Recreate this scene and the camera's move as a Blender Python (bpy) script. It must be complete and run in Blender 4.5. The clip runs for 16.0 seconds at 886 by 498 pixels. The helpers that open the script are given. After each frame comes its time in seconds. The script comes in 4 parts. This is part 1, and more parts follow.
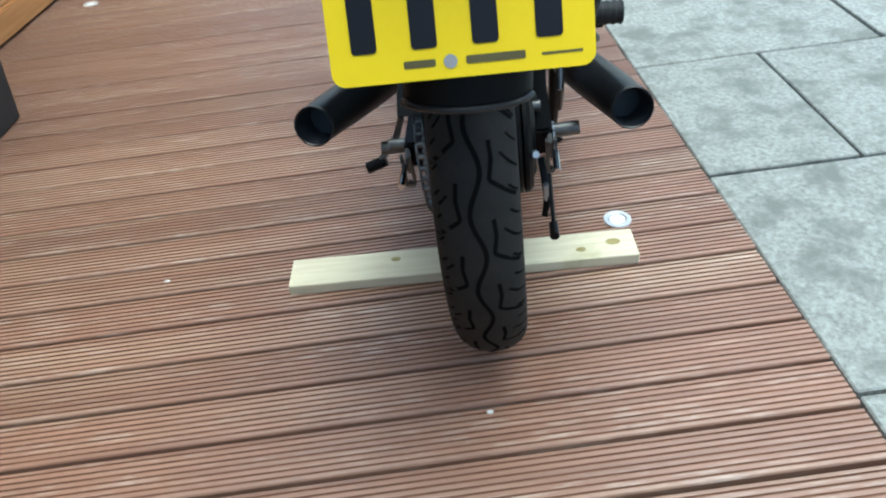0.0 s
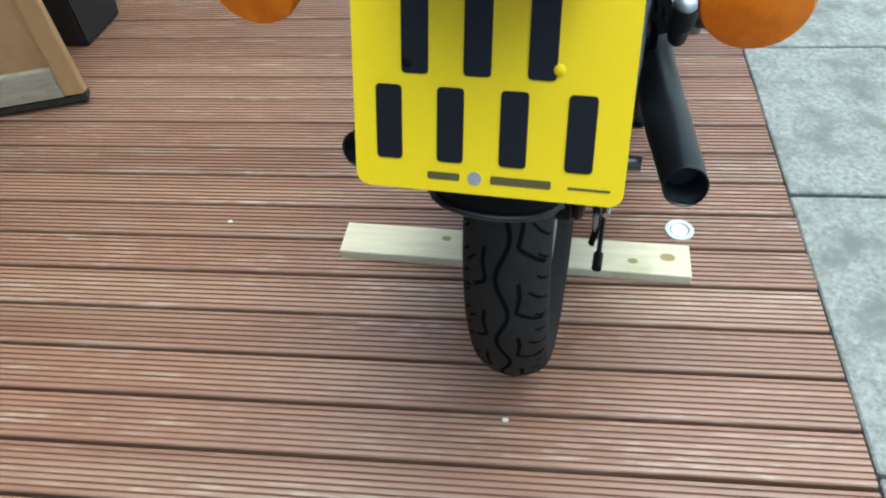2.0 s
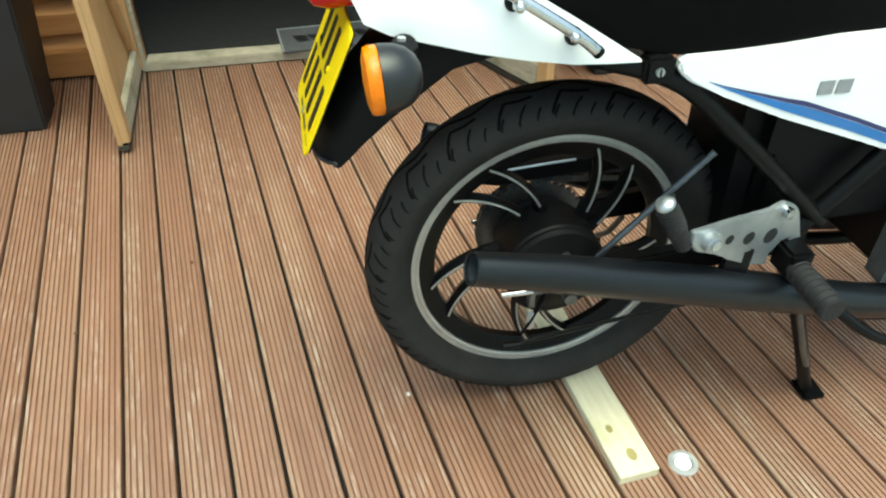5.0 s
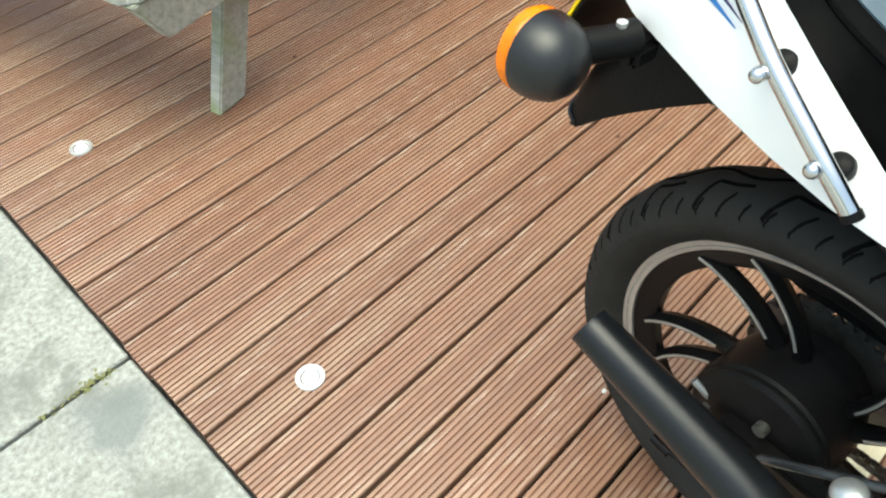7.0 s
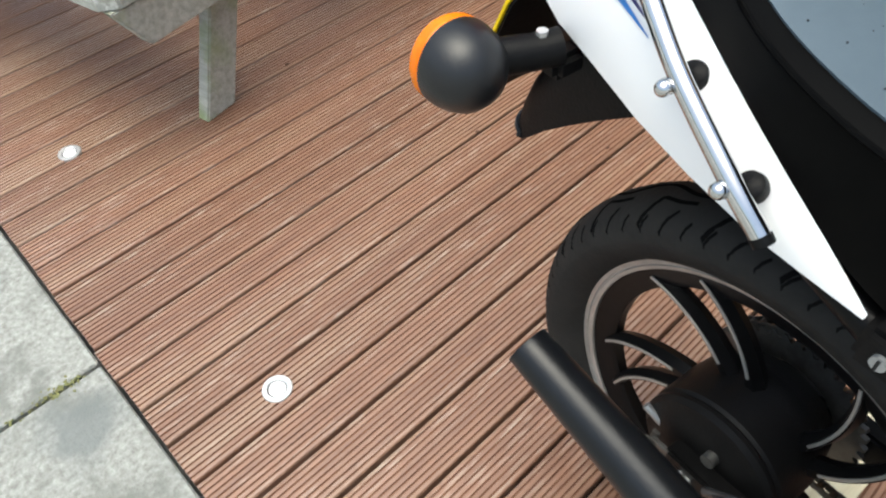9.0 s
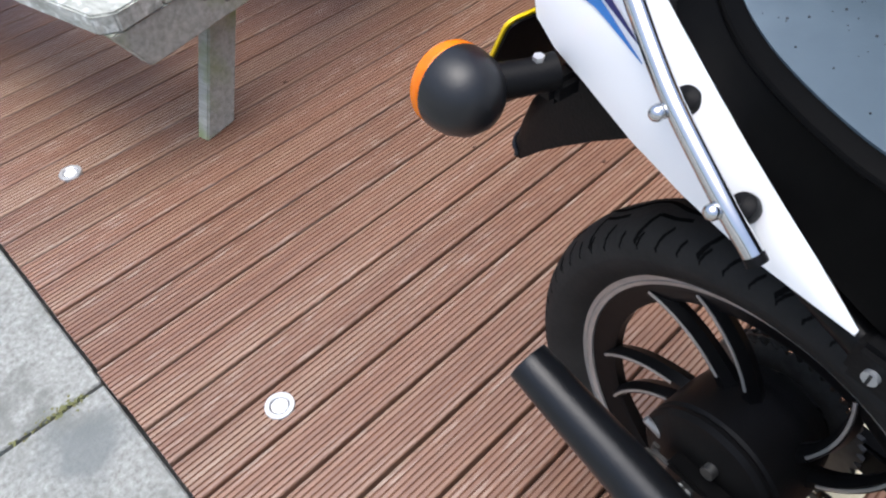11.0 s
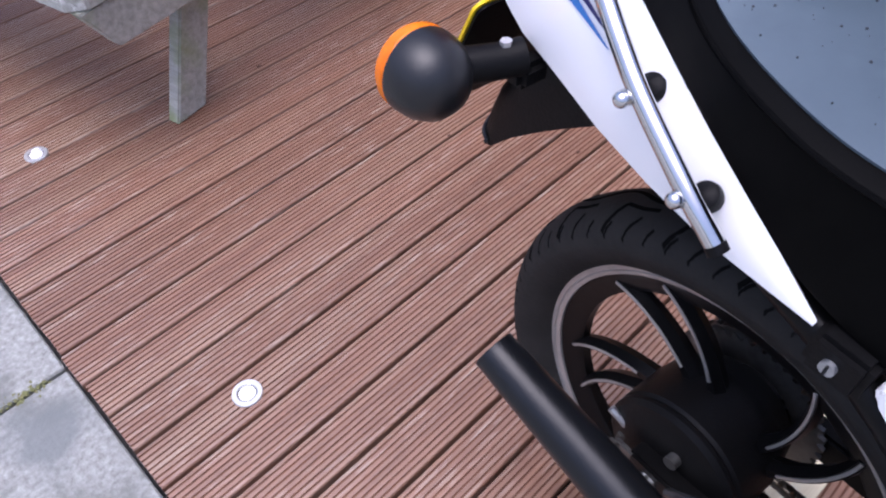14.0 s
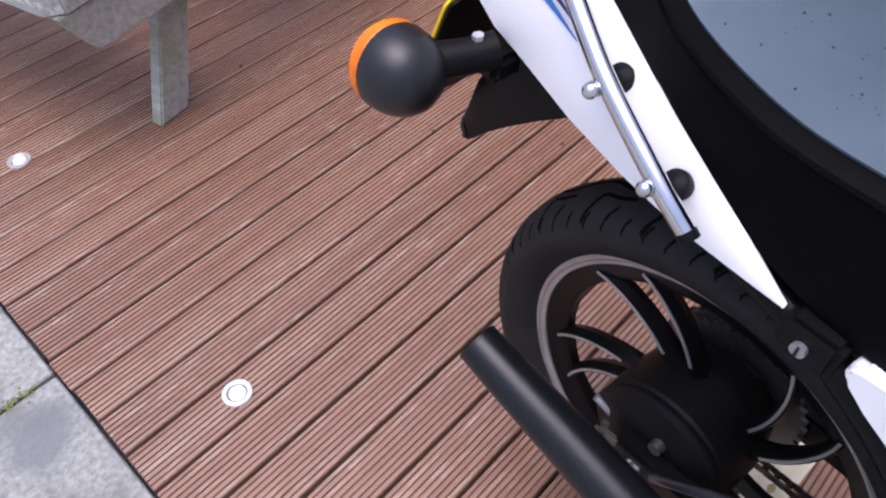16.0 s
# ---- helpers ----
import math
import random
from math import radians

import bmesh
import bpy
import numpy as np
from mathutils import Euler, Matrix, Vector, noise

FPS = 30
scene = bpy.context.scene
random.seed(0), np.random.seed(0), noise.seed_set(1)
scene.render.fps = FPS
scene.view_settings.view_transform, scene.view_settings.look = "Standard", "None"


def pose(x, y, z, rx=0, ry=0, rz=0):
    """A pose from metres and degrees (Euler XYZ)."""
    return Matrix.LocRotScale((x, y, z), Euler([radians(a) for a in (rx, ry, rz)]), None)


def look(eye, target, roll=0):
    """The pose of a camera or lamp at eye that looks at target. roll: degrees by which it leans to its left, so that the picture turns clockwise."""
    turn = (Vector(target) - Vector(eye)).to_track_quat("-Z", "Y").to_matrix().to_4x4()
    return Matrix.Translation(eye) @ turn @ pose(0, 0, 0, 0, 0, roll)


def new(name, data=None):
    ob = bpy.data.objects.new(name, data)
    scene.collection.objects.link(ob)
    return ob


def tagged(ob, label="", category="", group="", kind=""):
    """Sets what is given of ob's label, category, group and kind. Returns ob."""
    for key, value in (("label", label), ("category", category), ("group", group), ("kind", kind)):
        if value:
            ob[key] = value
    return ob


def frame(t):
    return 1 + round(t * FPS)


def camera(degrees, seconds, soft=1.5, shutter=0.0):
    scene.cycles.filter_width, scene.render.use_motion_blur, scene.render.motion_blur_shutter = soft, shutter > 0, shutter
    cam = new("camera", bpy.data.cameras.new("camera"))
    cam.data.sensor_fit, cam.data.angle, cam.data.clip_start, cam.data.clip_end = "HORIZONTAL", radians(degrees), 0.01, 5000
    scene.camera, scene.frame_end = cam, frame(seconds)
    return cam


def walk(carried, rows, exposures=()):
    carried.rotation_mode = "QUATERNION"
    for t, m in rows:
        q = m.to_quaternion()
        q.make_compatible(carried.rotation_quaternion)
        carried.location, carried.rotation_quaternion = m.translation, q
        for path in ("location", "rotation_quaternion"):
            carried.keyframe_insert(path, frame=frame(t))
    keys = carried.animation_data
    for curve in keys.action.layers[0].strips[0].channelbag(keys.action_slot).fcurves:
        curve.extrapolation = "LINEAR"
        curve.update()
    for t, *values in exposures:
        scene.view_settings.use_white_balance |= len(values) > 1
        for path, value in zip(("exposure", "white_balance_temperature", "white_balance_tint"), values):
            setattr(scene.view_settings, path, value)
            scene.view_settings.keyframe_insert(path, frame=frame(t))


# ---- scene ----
cam = camera(63.0, 16.0, soft=2.2)
PATH = [
    (0, (-0.0593, -0.9807, 0.8714), (-0.0394, 0.2536, -0.1465), -7.07),
    (0.5, (-0.0538, -0.9773, 0.8739), (-0.0373, 0.2336, -0.1718), -6.49),
    (1, (-0.0593, -0.9758, 0.8845), (-0.0643, 0.2550, -0.1378), -6.52),
    (1.5, (-0.0443, -0.9330, 0.9454), (-0.1419, 0.2314, -0.1475), -8.10),
    (2, (0.0152, -0.8577, 1.0030), (-0.1668, 0.1972, -0.1862), -5.77),
    (2.5, (0.0965, -0.9168, 1.0485), (-0.4681, 0.0656, -0.0811), -0.82),
    (3, (0.2924, -0.9607, 1.0814), (-0.4043, 0.0127, 0.0197), -2.44),
    (3.2, (0.3634, -0.9338, 1.0715), (-0.3871, 0.0334, 0.0413), -3.00),
    (5.3, (0.8872, -0.4810, 1.0874), (-0.2982, -0.1989, 0.0505), 0.93),
    (5.5, (0.8689, -0.4196, 1.0935), (-0.3007, -0.2560, 0.0141), 0.47),
    (6, (0.8213, -0.2478, 1.1137), (-0.2481, -0.4741, -0.0547), 0.31),
    (6.5, (0.7012, -0.1514, 1.0905), (-0.1704, -0.5996, -0.1742), -0.47),
    (7, (0.5874, -0.0710, 1.1063), (-0.1195, -0.8095, -0.1245), -2.62),
    (7.5, (0.5166, -0.0248, 1.0903), (-0.0922, -0.8040, -0.1675), -5.06),
    (8, (0.5051, -0.0186, 1.0854), (-0.1227, -0.8181, -0.1502), -4.98),
    (8.5, (0.4955, -0.0167, 1.0839), (-0.1432, -0.7926, -0.1612), -4.95),
    (9, (0.5030, -0.0209, 1.0873), (-0.1702, -0.8098, -0.1311), -4.17),
    (9.5, (0.5078, -0.0219, 1.0962), (-0.1773, -0.8117, -0.1149), -4.21),
    (12, (0.5053, -0.0160, 1.1031), (-0.1893, -0.8166, -0.0955), -4.70),
    (12.5, (0.4987, -0.0102, 1.0933), (-0.1880, -0.7700, -0.1359), -4.13),
    (13, (0.4966, -0.0172, 1.0963), (-0.1968, -0.7778, -0.1287), -3.60),
    (13.5, (0.4993, -0.0174, 1.0965), (-0.2077, -0.7710, -0.1251), -2.33),
    (14, (0.4972, -0.0142, 1.0943), (-0.2163, -0.7674, -0.1238), -1.86),
    (14.5, (0.4929, -0.0135, 1.0928), (-0.2263, -0.7613, -0.1252), -1.85),
    (15, (0.4867, -0.0187, 1.0927), (-0.2289, -0.7609, -0.1308), -1.70),
    (15.5, (0.4857, -0.0143, 1.0949), (-0.2302, -0.7606, -0.1260), -1.72),
    (16, (0.4921, -0.0031, 1.0972), (-0.2278, -0.7385, -0.1280), -2.72),
]
EXPOSURES = [(0.0, 1.06, 5350, -9), (2.0, 1.00, 5400, -9), (3.2, 0.85, 5600, -10), (5.3, 1.38, 6300, -18), (7.0, 1.36, 6400, -8), (8.0, 1.17, 6350, -2), (9.7, 1.02, 6150, 2), (12.0, 0.84, 5600, 15), (14.0, 0.82, 5500, 23), (16.0, 0.8, 5700, 22)]
walk(cam, [(t, look(eye, target, roll)) for t, eye, target, roll in PATH], EXPOSURES)

# ---- world and light: a bright overcast day ----
world = bpy.data.worlds.new("overcast_sky")
scene.world = world
world.use_nodes = True
wn = world.node_tree.nodes
sky = wn.new("ShaderNodeTexSky")
sky.sky_type, sky.sun_disc = "NISHITA", False
sky.sun_elevation, sky.sun_rotation = radians(79), radians(87)
sky.air_density, sky.dust_density, sky.ozone_density = 1.0, 6.0, 0.6
wn["Background"].inputs["Strength"].default_value = 0.13
world.node_tree.links.new(sky.outputs["Color"], wn["Background"].inputs["Color"])
sun = new("sun", bpy.data.lights.new("sun", "SUN"))
sun.data.energy, sun.data.angle, sun.data.color = 0.9, radians(60), (1.0, 0.97, 0.93)
sun.matrix_world = look((0.36, 0.02, 2.0), (0, 0, 0))


# ---- materials ----
def mat(name, color, rough=0.5, metal=0.0, second=None, scale=8.0, stretch=(1, 1, 1), bump=0.0, bump_scale=60.0, detail=6.0,
        spots=None, spot_scale=3.0, spot_at=(0.55, 0.75), dashes=None, dash_size=(16, 110, 110), blot=None, vary=0.0, coat=0.0, spec=0.5, rough2=None):
    """A surface with a base colour, a second tone in fine grain, larger stains, fine relief and a tint that differs from piece to piece."""
    m = bpy.data.materials.new(name)
    m.use_nodes = True
    n, l = m.node_tree.nodes, m.node_tree.links
    b = n["Principled BSDF"]
    b.inputs["Roughness"].default_value, b.inputs["Metallic"].default_value = rough, metal
    b.inputs["Coat Weight"].default_value, b.inputs["Specular IOR Level"].default_value = coat, spec
    co = n.new("ShaderNodeTexCoord")
    mp = n.new("ShaderNodeMapping")
    mp.inputs["Scale"].default_value = stretch
    l.new(co.outputs["Object"], mp.inputs["Vector"])
    info = n.new("ShaderNodeObjectInfo")
    shift = n.new("ShaderNodeVectorMath")
    shift.operation = "MULTIPLY_ADD"
    l.new(info.outputs["Random"], shift.inputs[0])
    shift.inputs[1].default_value = (7.3, 3.1, 5.7)
    l.new(mp.outputs["Vector"], shift.inputs[2])
    tex = n.new("ShaderNodeTexNoise")
    tex.inputs["Scale"].default_value, tex.inputs["Detail"].default_value, tex.inputs["Roughness"].default_value = scale, detail, 0.65
    l.new(shift.outputs[0], tex.inputs["Vector"])
    ramp = n.new("ShaderNodeValToRGB")
    ramp.color_ramp.elements[0].position, ramp.color_ramp.elements[1].position = 0.35, 0.68
    second = second or tuple(c * 0.86 for c in color)
    ramp.color_ramp.elements[0].color, ramp.color_ramp.elements[1].color = (*second, 1), (*color, 1)
    l.new(tex.outputs["Fac"], ramp.inputs["Fac"])
    out = ramp.outputs["Color"]
    if spots:
        big = n.new("ShaderNodeTexNoise")
        big.inputs["Scale"].default_value, big.inputs["Detail"].default_value, big.inputs["Roughness"].default_value = spot_scale, 5.0, 0.6
        l.new(co.outputs["Object"], big.inputs["Vector"]) if not vary else l.new(shift.outputs[0], big.inputs["Vector"])
        rr = n.new("ShaderNodeMapRange")
        rr.inputs["From Min"].default_value, rr.inputs["From Max"].default_value = spot_at
        l.new(big.outputs["Fac"], rr.inputs["Value"])
        mix = n.new("ShaderNodeMix")
        mix.data_type = "RGBA"
        l.new(rr.outputs[0], mix.inputs["Factor"])
        l.new(out, mix.inputs[6])
        mix.inputs[7].default_value = (*spots, 1)
        out = mix.outputs[2]
    if dashes:
        # pale worn dashes along the ridges
        dm = n.new("ShaderNodeVectorMath")
        dm.operation = "MULTIPLY"
        dm.inputs[1].default_value = dash_size
        l.new(co.outputs["Object"], dm.inputs[0])
        ds = n.new("ShaderNodeVectorMath")
        ds.operation = "MULTIPLY_ADD"
        ds.inputs[1].default_value = (91.0, 53.0, 17.0)
        l.new(info.outputs["Random"], ds.inputs[0])
        l.new(dm.outputs[0], ds.inputs[2])
        dn = n.new("ShaderNodeTexNoise")
        dn.inputs["Scale"].default_value, dn.inputs["Detail"].default_value, dn.inputs["Roughness"].default_value = 1.0, 3.0, 0.6
        l.new(ds.outputs[0], dn.inputs["Vector"])
        where = n.new("ShaderNodeTexNoise")
        where.inputs["Scale"].default_value, where.inputs["Detail"].default_value = 3.5, 3.0
        l.new(shift.outputs[0], where.inputs["Vector"])
        both = n.new("ShaderNodeMath")
        both.operation = "MULTIPLY"
        for node, lo, hi, slot in ((dn, 0.50, 0.68, 0), (where, 0.40, 0.64, 1)):
            mr = n.new("ShaderNodeMapRange")
            mr.inputs["From Min"].default_value, mr.inputs["From Max"].default_value = lo, hi
            l.new(node.outputs["Fac"], mr.inputs["Value"])
            l.new(mr.outputs[0], both.inputs[slot])
        half = n.new("ShaderNodeMath")
        half.operation = "MULTIPLY"
        half.inputs[1].default_value = 0.50
        l.new(both.outputs[0], half.inputs[0])
        mix = n.new("ShaderNodeMix")
        mix.data_type = "RGBA"
        l.new(half.outputs[0], mix.inputs["Factor"])
        l.new(out, mix.inputs[6])
        mix.inputs[7].default_value = (*dashes, 1)
        out = mix.outputs[2]
    if blot:
        # one damp stain with a ragged edge
        bx, by, br, bc = blot
        away = n.new("ShaderNodeVectorMath")
        away.operation = "DISTANCE"
        away.inputs[1].default_value = (bx, by, 0.02)
        l.new(co.outputs["Object"], away.inputs[0])
        rag_n = n.new("ShaderNodeTexNoise")
        rag_n.inputs["Scale"].default_value, rag_n.inputs["Detail"].default_value = 16.0, 6.0
        l.new(co.outputs["Object"], rag_n.inputs["Vector"])
        ad = n.new("ShaderNodeMath")
        ad.operation = "MULTIPLY_ADD"
        l.new(rag_n.outputs["Fac"], ad.inputs[0])
        ad.inputs[1].default_value = 0.12
        l.new(away.outputs["Value"], ad.inputs[2])
        mr = n.new("ShaderNodeMapRange")
        mr.inputs["From Min"].default_value, mr.inputs["From Max"].default_value = br + 0.085, br + 0.035
        mr.inputs["To Max"].default_value = 0.8
        l.new(ad.outputs[0], mr.inputs["Value"])
        mix = n.new("ShaderNodeMix")
        mix.data_type = "RGBA"
        l.new(mr.outputs[0], mix.inputs["Factor"])
        l.new(out, mix.inputs[6])
        mix.inputs[7].default_value = (*bc, 1)
        out = mix.outputs[2]
    if vary:
        hsv = n.new("ShaderNodeHueSaturation")
        mr = n.new("ShaderNodeMapRange")
        mr.inputs["To Min"].default_value, mr.inputs["To Max"].default_value = 1 - vary, 1 + vary
        l.new(info.outputs["Random"], mr.inputs["Value"])
        l.new(mr.outputs[0], hsv.inputs["Value"])
        l.new(out, hsv.inputs["Color"])
        out = hsv.outputs["Color"]
    l.new(out, b.inputs["Base Color"])
    if rough2 is not None:
        mr = n.new("ShaderNodeMapRange")
        mr.inputs["To Min"].default_value, mr.inputs["To Max"].default_value = rough, rough2
        l.new(tex.outputs["Fac"], mr.inputs["Value"])
        l.new(mr.outputs[0], b.inputs["Roughness"])
    if bump:
        fine = n.new("ShaderNodeTexNoise")
        fine.inputs["Scale"].default_value, fine.inputs["Detail"].default_value = bump_scale, 4.0
        l.new(shift.outputs[0], fine.inputs["Vector"])
        bp = n.new("ShaderNodeBump")
        bp.inputs["Strength"].default_value, bp.inputs["Distance"].default_value = bump, 0.004
        l.new(fine.outputs["Fac"], bp.inputs["Height"])
        l.new(bp.outputs["Normal"], b.inputs["Normal"])
    return m


DECK = mat("stained_decking", (0.282, 0.150, 0.094), 0.33, second=(0.202, 0.106, 0.068), scale=9, stretch=(0.35, 6, 6), spots=(0.318, 0.208, 0.137),
           spot_scale=2.6, spot_at=(0.47, 0.74), dashes=(0.56, 0.47, 0.385), vary=0.10, bump=0.22, bump_scale=30, rough2=0.48, spec=0.68)
# deck colour darkened for the grooves, adding to the shade between the ridges
DECKLOW = mat("groove_shade_brown", (0.205, 0.102, 0.063), 0.6, second=(0.135, 0.066, 0.041), scale=12, stretch=(0.5, 4, 4), vary=0.09, spec=0.2)
GAP = mat("deck_underside", (0.02, 0.014, 0.011), 0.9)
SLAB_LOOK = dict(rough=0.88, second=(0.195, 0.198, 0.178), scale=95, detail=10, spots=(0.170, 0.176, 0.158), spot_scale=11, spot_at=(0.47, 0.66), bump=0.6, bump_scale=220)
SLAB = mat("concrete_slab", (0.390, 0.398, 0.370), vary=0.08, **SLAB_LOOK)
STAINED = mat("stained_concrete_slab", (0.390, 0.398, 0.370), blot=(-0.212, -0.206, 0.060, (0.16, 0.175, 0.17)), **SLAB_LOOK)
SOIL = mat("joint_soil", (0.05, 0.045, 0.035), 0.95, second=(0.03, 0.03, 0.022), scale=40, bump=0.6)
GROUND = mat("paved_ground", (0.40, 0.41, 0.39), 0.9, second=(0.3, 0.31, 0.3), scale=3)
MOSS = mat("moss", (0.16, 0.18, 0.07), 0.95, second=(0.16, 0.15, 0.06), scale=60, bump=0.8, bump_scale=220)
PLANKM = mat("sawn_softwood", (0.70, 0.645, 0.47), 0.7, second=(0.60, 0.54, 0.37), scale=10, stretch=(0.6, 10, 10), spots=(0.42, 0.40, 0.20), spot_scale=7, spot_at=(0.62, 0.8), bump=0.3, bump_scale=60)
KNOT = mat("wood_knot", (0.26, 0.20, 0.07), 0.7, second=(0.36, 0.30, 0.12), scale=60)
CLAD = mat("orange_cladding", (0.46, 0.23, 0.08), 0.5, second=(0.36, 0.16, 0.05), scale=7, stretch=(6, 0.5, 8), bump=0.2, vary=0.06)
PLY = mat("door_panel_wood", (0.54, 0.345, 0.165), 0.6, second=(0.44, 0.265, 0.115), scale=7, stretch=(2, 6, 0.6), spots=(0.30, 0.20, 0.10), spot_scale=5, spot_at=(0.56, 0.80), bump=0.25)
RAIL = mat("weathered_rail", (0.52, 0.46, 0.35), 0.8, second=(0.34, 0.31, 0.23), scale=12, stretch=(1, 1, 5), spots=(0.20, 0.20, 0.13), spot_scale=6, bump=0.4)
GREYWOOD = mat("weathered_grey_wood", (0.47, 0.47, 0.42), 0.85, second=(0.29, 0.30, 0.255), scale=14, stretch=(5, 0.8, 5), spots=(0.235, 0.29, 0.12), spot_scale=5, spot_at=(0.47, 0.66), bump=0.5, bump_scale=50)
LICHEN = mat("lichen_grey_wood", (0.52, 0.53, 0.48), 0.9, second=(0.27, 0.28, 0.24), scale=16, stretch=(4, 1, 4), spots=(0.62, 0.64, 0.60), spot_scale=26, spot_at=(0.55, 0.62), bump=0.6, bump_scale=60)
PLASTICG = mat("charcoal_planter", (0.020, 0.023, 0.026), 0.5, second=(0.016, 0.018, 0.020), scale=20, bump=0.1)
# near-black albedos put the shed's indoor shade into its wall, ceiling and floor colour
DARKIN = mat("interior_shade_black", (0.011, 0.0105, 0.0105), 0.9, second=(0.007, 0.0068, 0.0068), scale=6)
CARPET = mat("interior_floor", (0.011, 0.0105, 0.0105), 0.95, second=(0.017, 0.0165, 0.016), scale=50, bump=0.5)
MAT = mat("rubber_mat", (0.088, 0.089, 0.096), 0.85, second=(0.066, 0.067, 0.072), scale=80, bump=0.5, bump_scale=300)
MATEDGE = mat("mat_edge", (0.30, 0.30, 0.31), 0.7, second=(0.24, 0.24, 0.25), scale=60)
INK = mat("black_print", (0.012, 0.012, 0.014), 0.5)
STEEL = mat("brushed_steel", (0.70, 0.70, 0.69), 0.36, 0.7, second=(0.60, 0.60, 0.59), scale=60, bump=0.05)
FROST = mat("frosted_lens", (0.85, 0.85, 0.84), 0.35, second=(0.78, 0.78, 0.77), scale=40)
TYRE = mat("tyre_rubber", (0.0185, 0.0178, 0.0168), 0.75, spec=0.16, second=(0.025, 0.0240, 0.0225), scale=25, bump=0.2, bump_scale=140)
GROOVE_SHADE = mat("tyre_groove_shade", (0.0065, 0.0065, 0.0065), 0.95, spec=0.02)
ALLOY = mat("machined_alloy", (0.47, 0.47, 0.45), 0.32, 0.6, second=(0.37, 0.37, 0.355), scale=40, bump=0.05)
BLACKM = mat("black_paint", (0.003, 0.003, 0.0033), 0.34, spec=0.14, second=(0.005, 0.005, 0.0053), scale=20, bump=0.05)
BLACKP = mat("black_plastic", (0.0045, 0.0045, 0.0048), 0.44, spec=0.11, second=(0.006, 0.006, 0.0063), scale=60, bump=0.12, bump_scale=300)
EXH = mat("satin_black_exhaust", (0.0042, 0.0050, 0.0064), 0.29, second=(0.006, 0.007, 0.009), scale=18, bump=0.06, bump_scale=160, rough2=0.37, spec=0.40)
# near-black for the shade inside holes and slots that are not cut out
HOLE_SHADE = mat("hole_shade", (0.008, 0.008, 0.008), 0.9)
# blue-grey puts smoke haze and the lit inner wall into the bore's colour
BORE = mat("hazed_pipe_bore", (0.030, 0.036, 0.046), 0.5, second=(0.020, 0.024, 0.030), scale=40)
CHROME = mat("chrome", (0.66, 0.66, 0.66), 0.06, 1.0, second=(0.60, 0.60, 0.60), scale=30)
GUN = mat("gunmetal", (0.11, 0.12, 0.135), 0.26, 0.8, second=(0.08, 0.088, 0.10), scale=30, bump=0.05)
HOUSING = mat("satin_black_housing", (0.008, 0.0085, 0.0095), 0.36, spec=0.5, second=(0.011, 0.0115, 0.0125), scale=40, bump=0.06, bump_scale=300)
PEG = mat("grey_black_rubber", (0.016, 0.016, 0.017), 0.6, spec=0.25, second=(0.022, 0.022, 0.023), scale=50, bump=0.3, bump_scale=200)
GREYM = mat("silver_bracket", (0.50, 0.525, 0.54), 0.38, 0.8, second=(0.40, 0.42, 0.435), scale=30, bump=0.08)
CASE = mat("grey_engine_casting", (0.10, 0.112, 0.122), 0.5, 0.3, second=(0.06, 0.067, 0.074), scale=25, bump=0.15, bump_scale=120)
DULL = mat("dull_steel", (0.19, 0.19, 0.185), 0.42, 0.85, second=(0.12, 0.12, 0.115), scale=40)
WHITE = mat("white_gloss_paint", (0.90, 0.90, 0.90), 0.20, second=(0.885, 0.885, 0.885), scale=5, coat=0.6)
BLUE = mat("blue_stripe", (0.025, 0.16, 0.48), 0.3, coat=0.5)
NAVY = mat("navy_pinstripe", (0.02, 0.02, 0.12), 0.35, coat=0.4)
YELLOW = mat("yellow_reflective_plate", (0.82, 0.60, 0.003), 0.42, second=(0.78, 0.565, 0.003), scale=6, spec=0.25)
PRINT = mat("plate_black", (0.008, 0.008, 0.011), 0.45, spec=0.25)
PRINT2 = mat("plate_fine_print", (0.10, 0.08, 0.02), 0.4)
AMBER = mat("amber_lens", (0.86, 0.235, 0.001), 0.22, second=(0.62, 0.13, 0.001), scale=22, spec=0.3, coat=0.1, bump=0.3, bump_scale=120)
RED = mat("red_lens", (0.50, 0.003, 0.005), 0.16, second=(0.36, 0.002, 0.004), scale=20, spec=0.3, coat=0.3)
VINYL = mat("black_vinyl", (0.0022, 0.0022, 0.0022), 0.40, spec=0.035, second=(0.0030, 0.0030, 0.0029), scale=40, bump=0.05, bump_scale=500)
VINYLG = mat("grey_blue_vinyl", (0.086, 0.116, 0.140), 0.42, second=(0.064, 0.090, 0.110), scale=6, spots=(0.128, 0.164, 0.190), spot_scale=3, bump=0.04, bump_scale=420)
DIRT = mat("dirt_speck", (0.03, 0.035, 0.04), 0.6)
LEAFLITTER = mat("pale_fleck", (0.75, 0.72, 0.68), 0.8)
BROWNFLECK = mat("brown_fleck", (0.10, 0.05, 0.03), 0.8)
REDP = mat("red_paint", (0.5, 0.02, 0.03), 0.4)


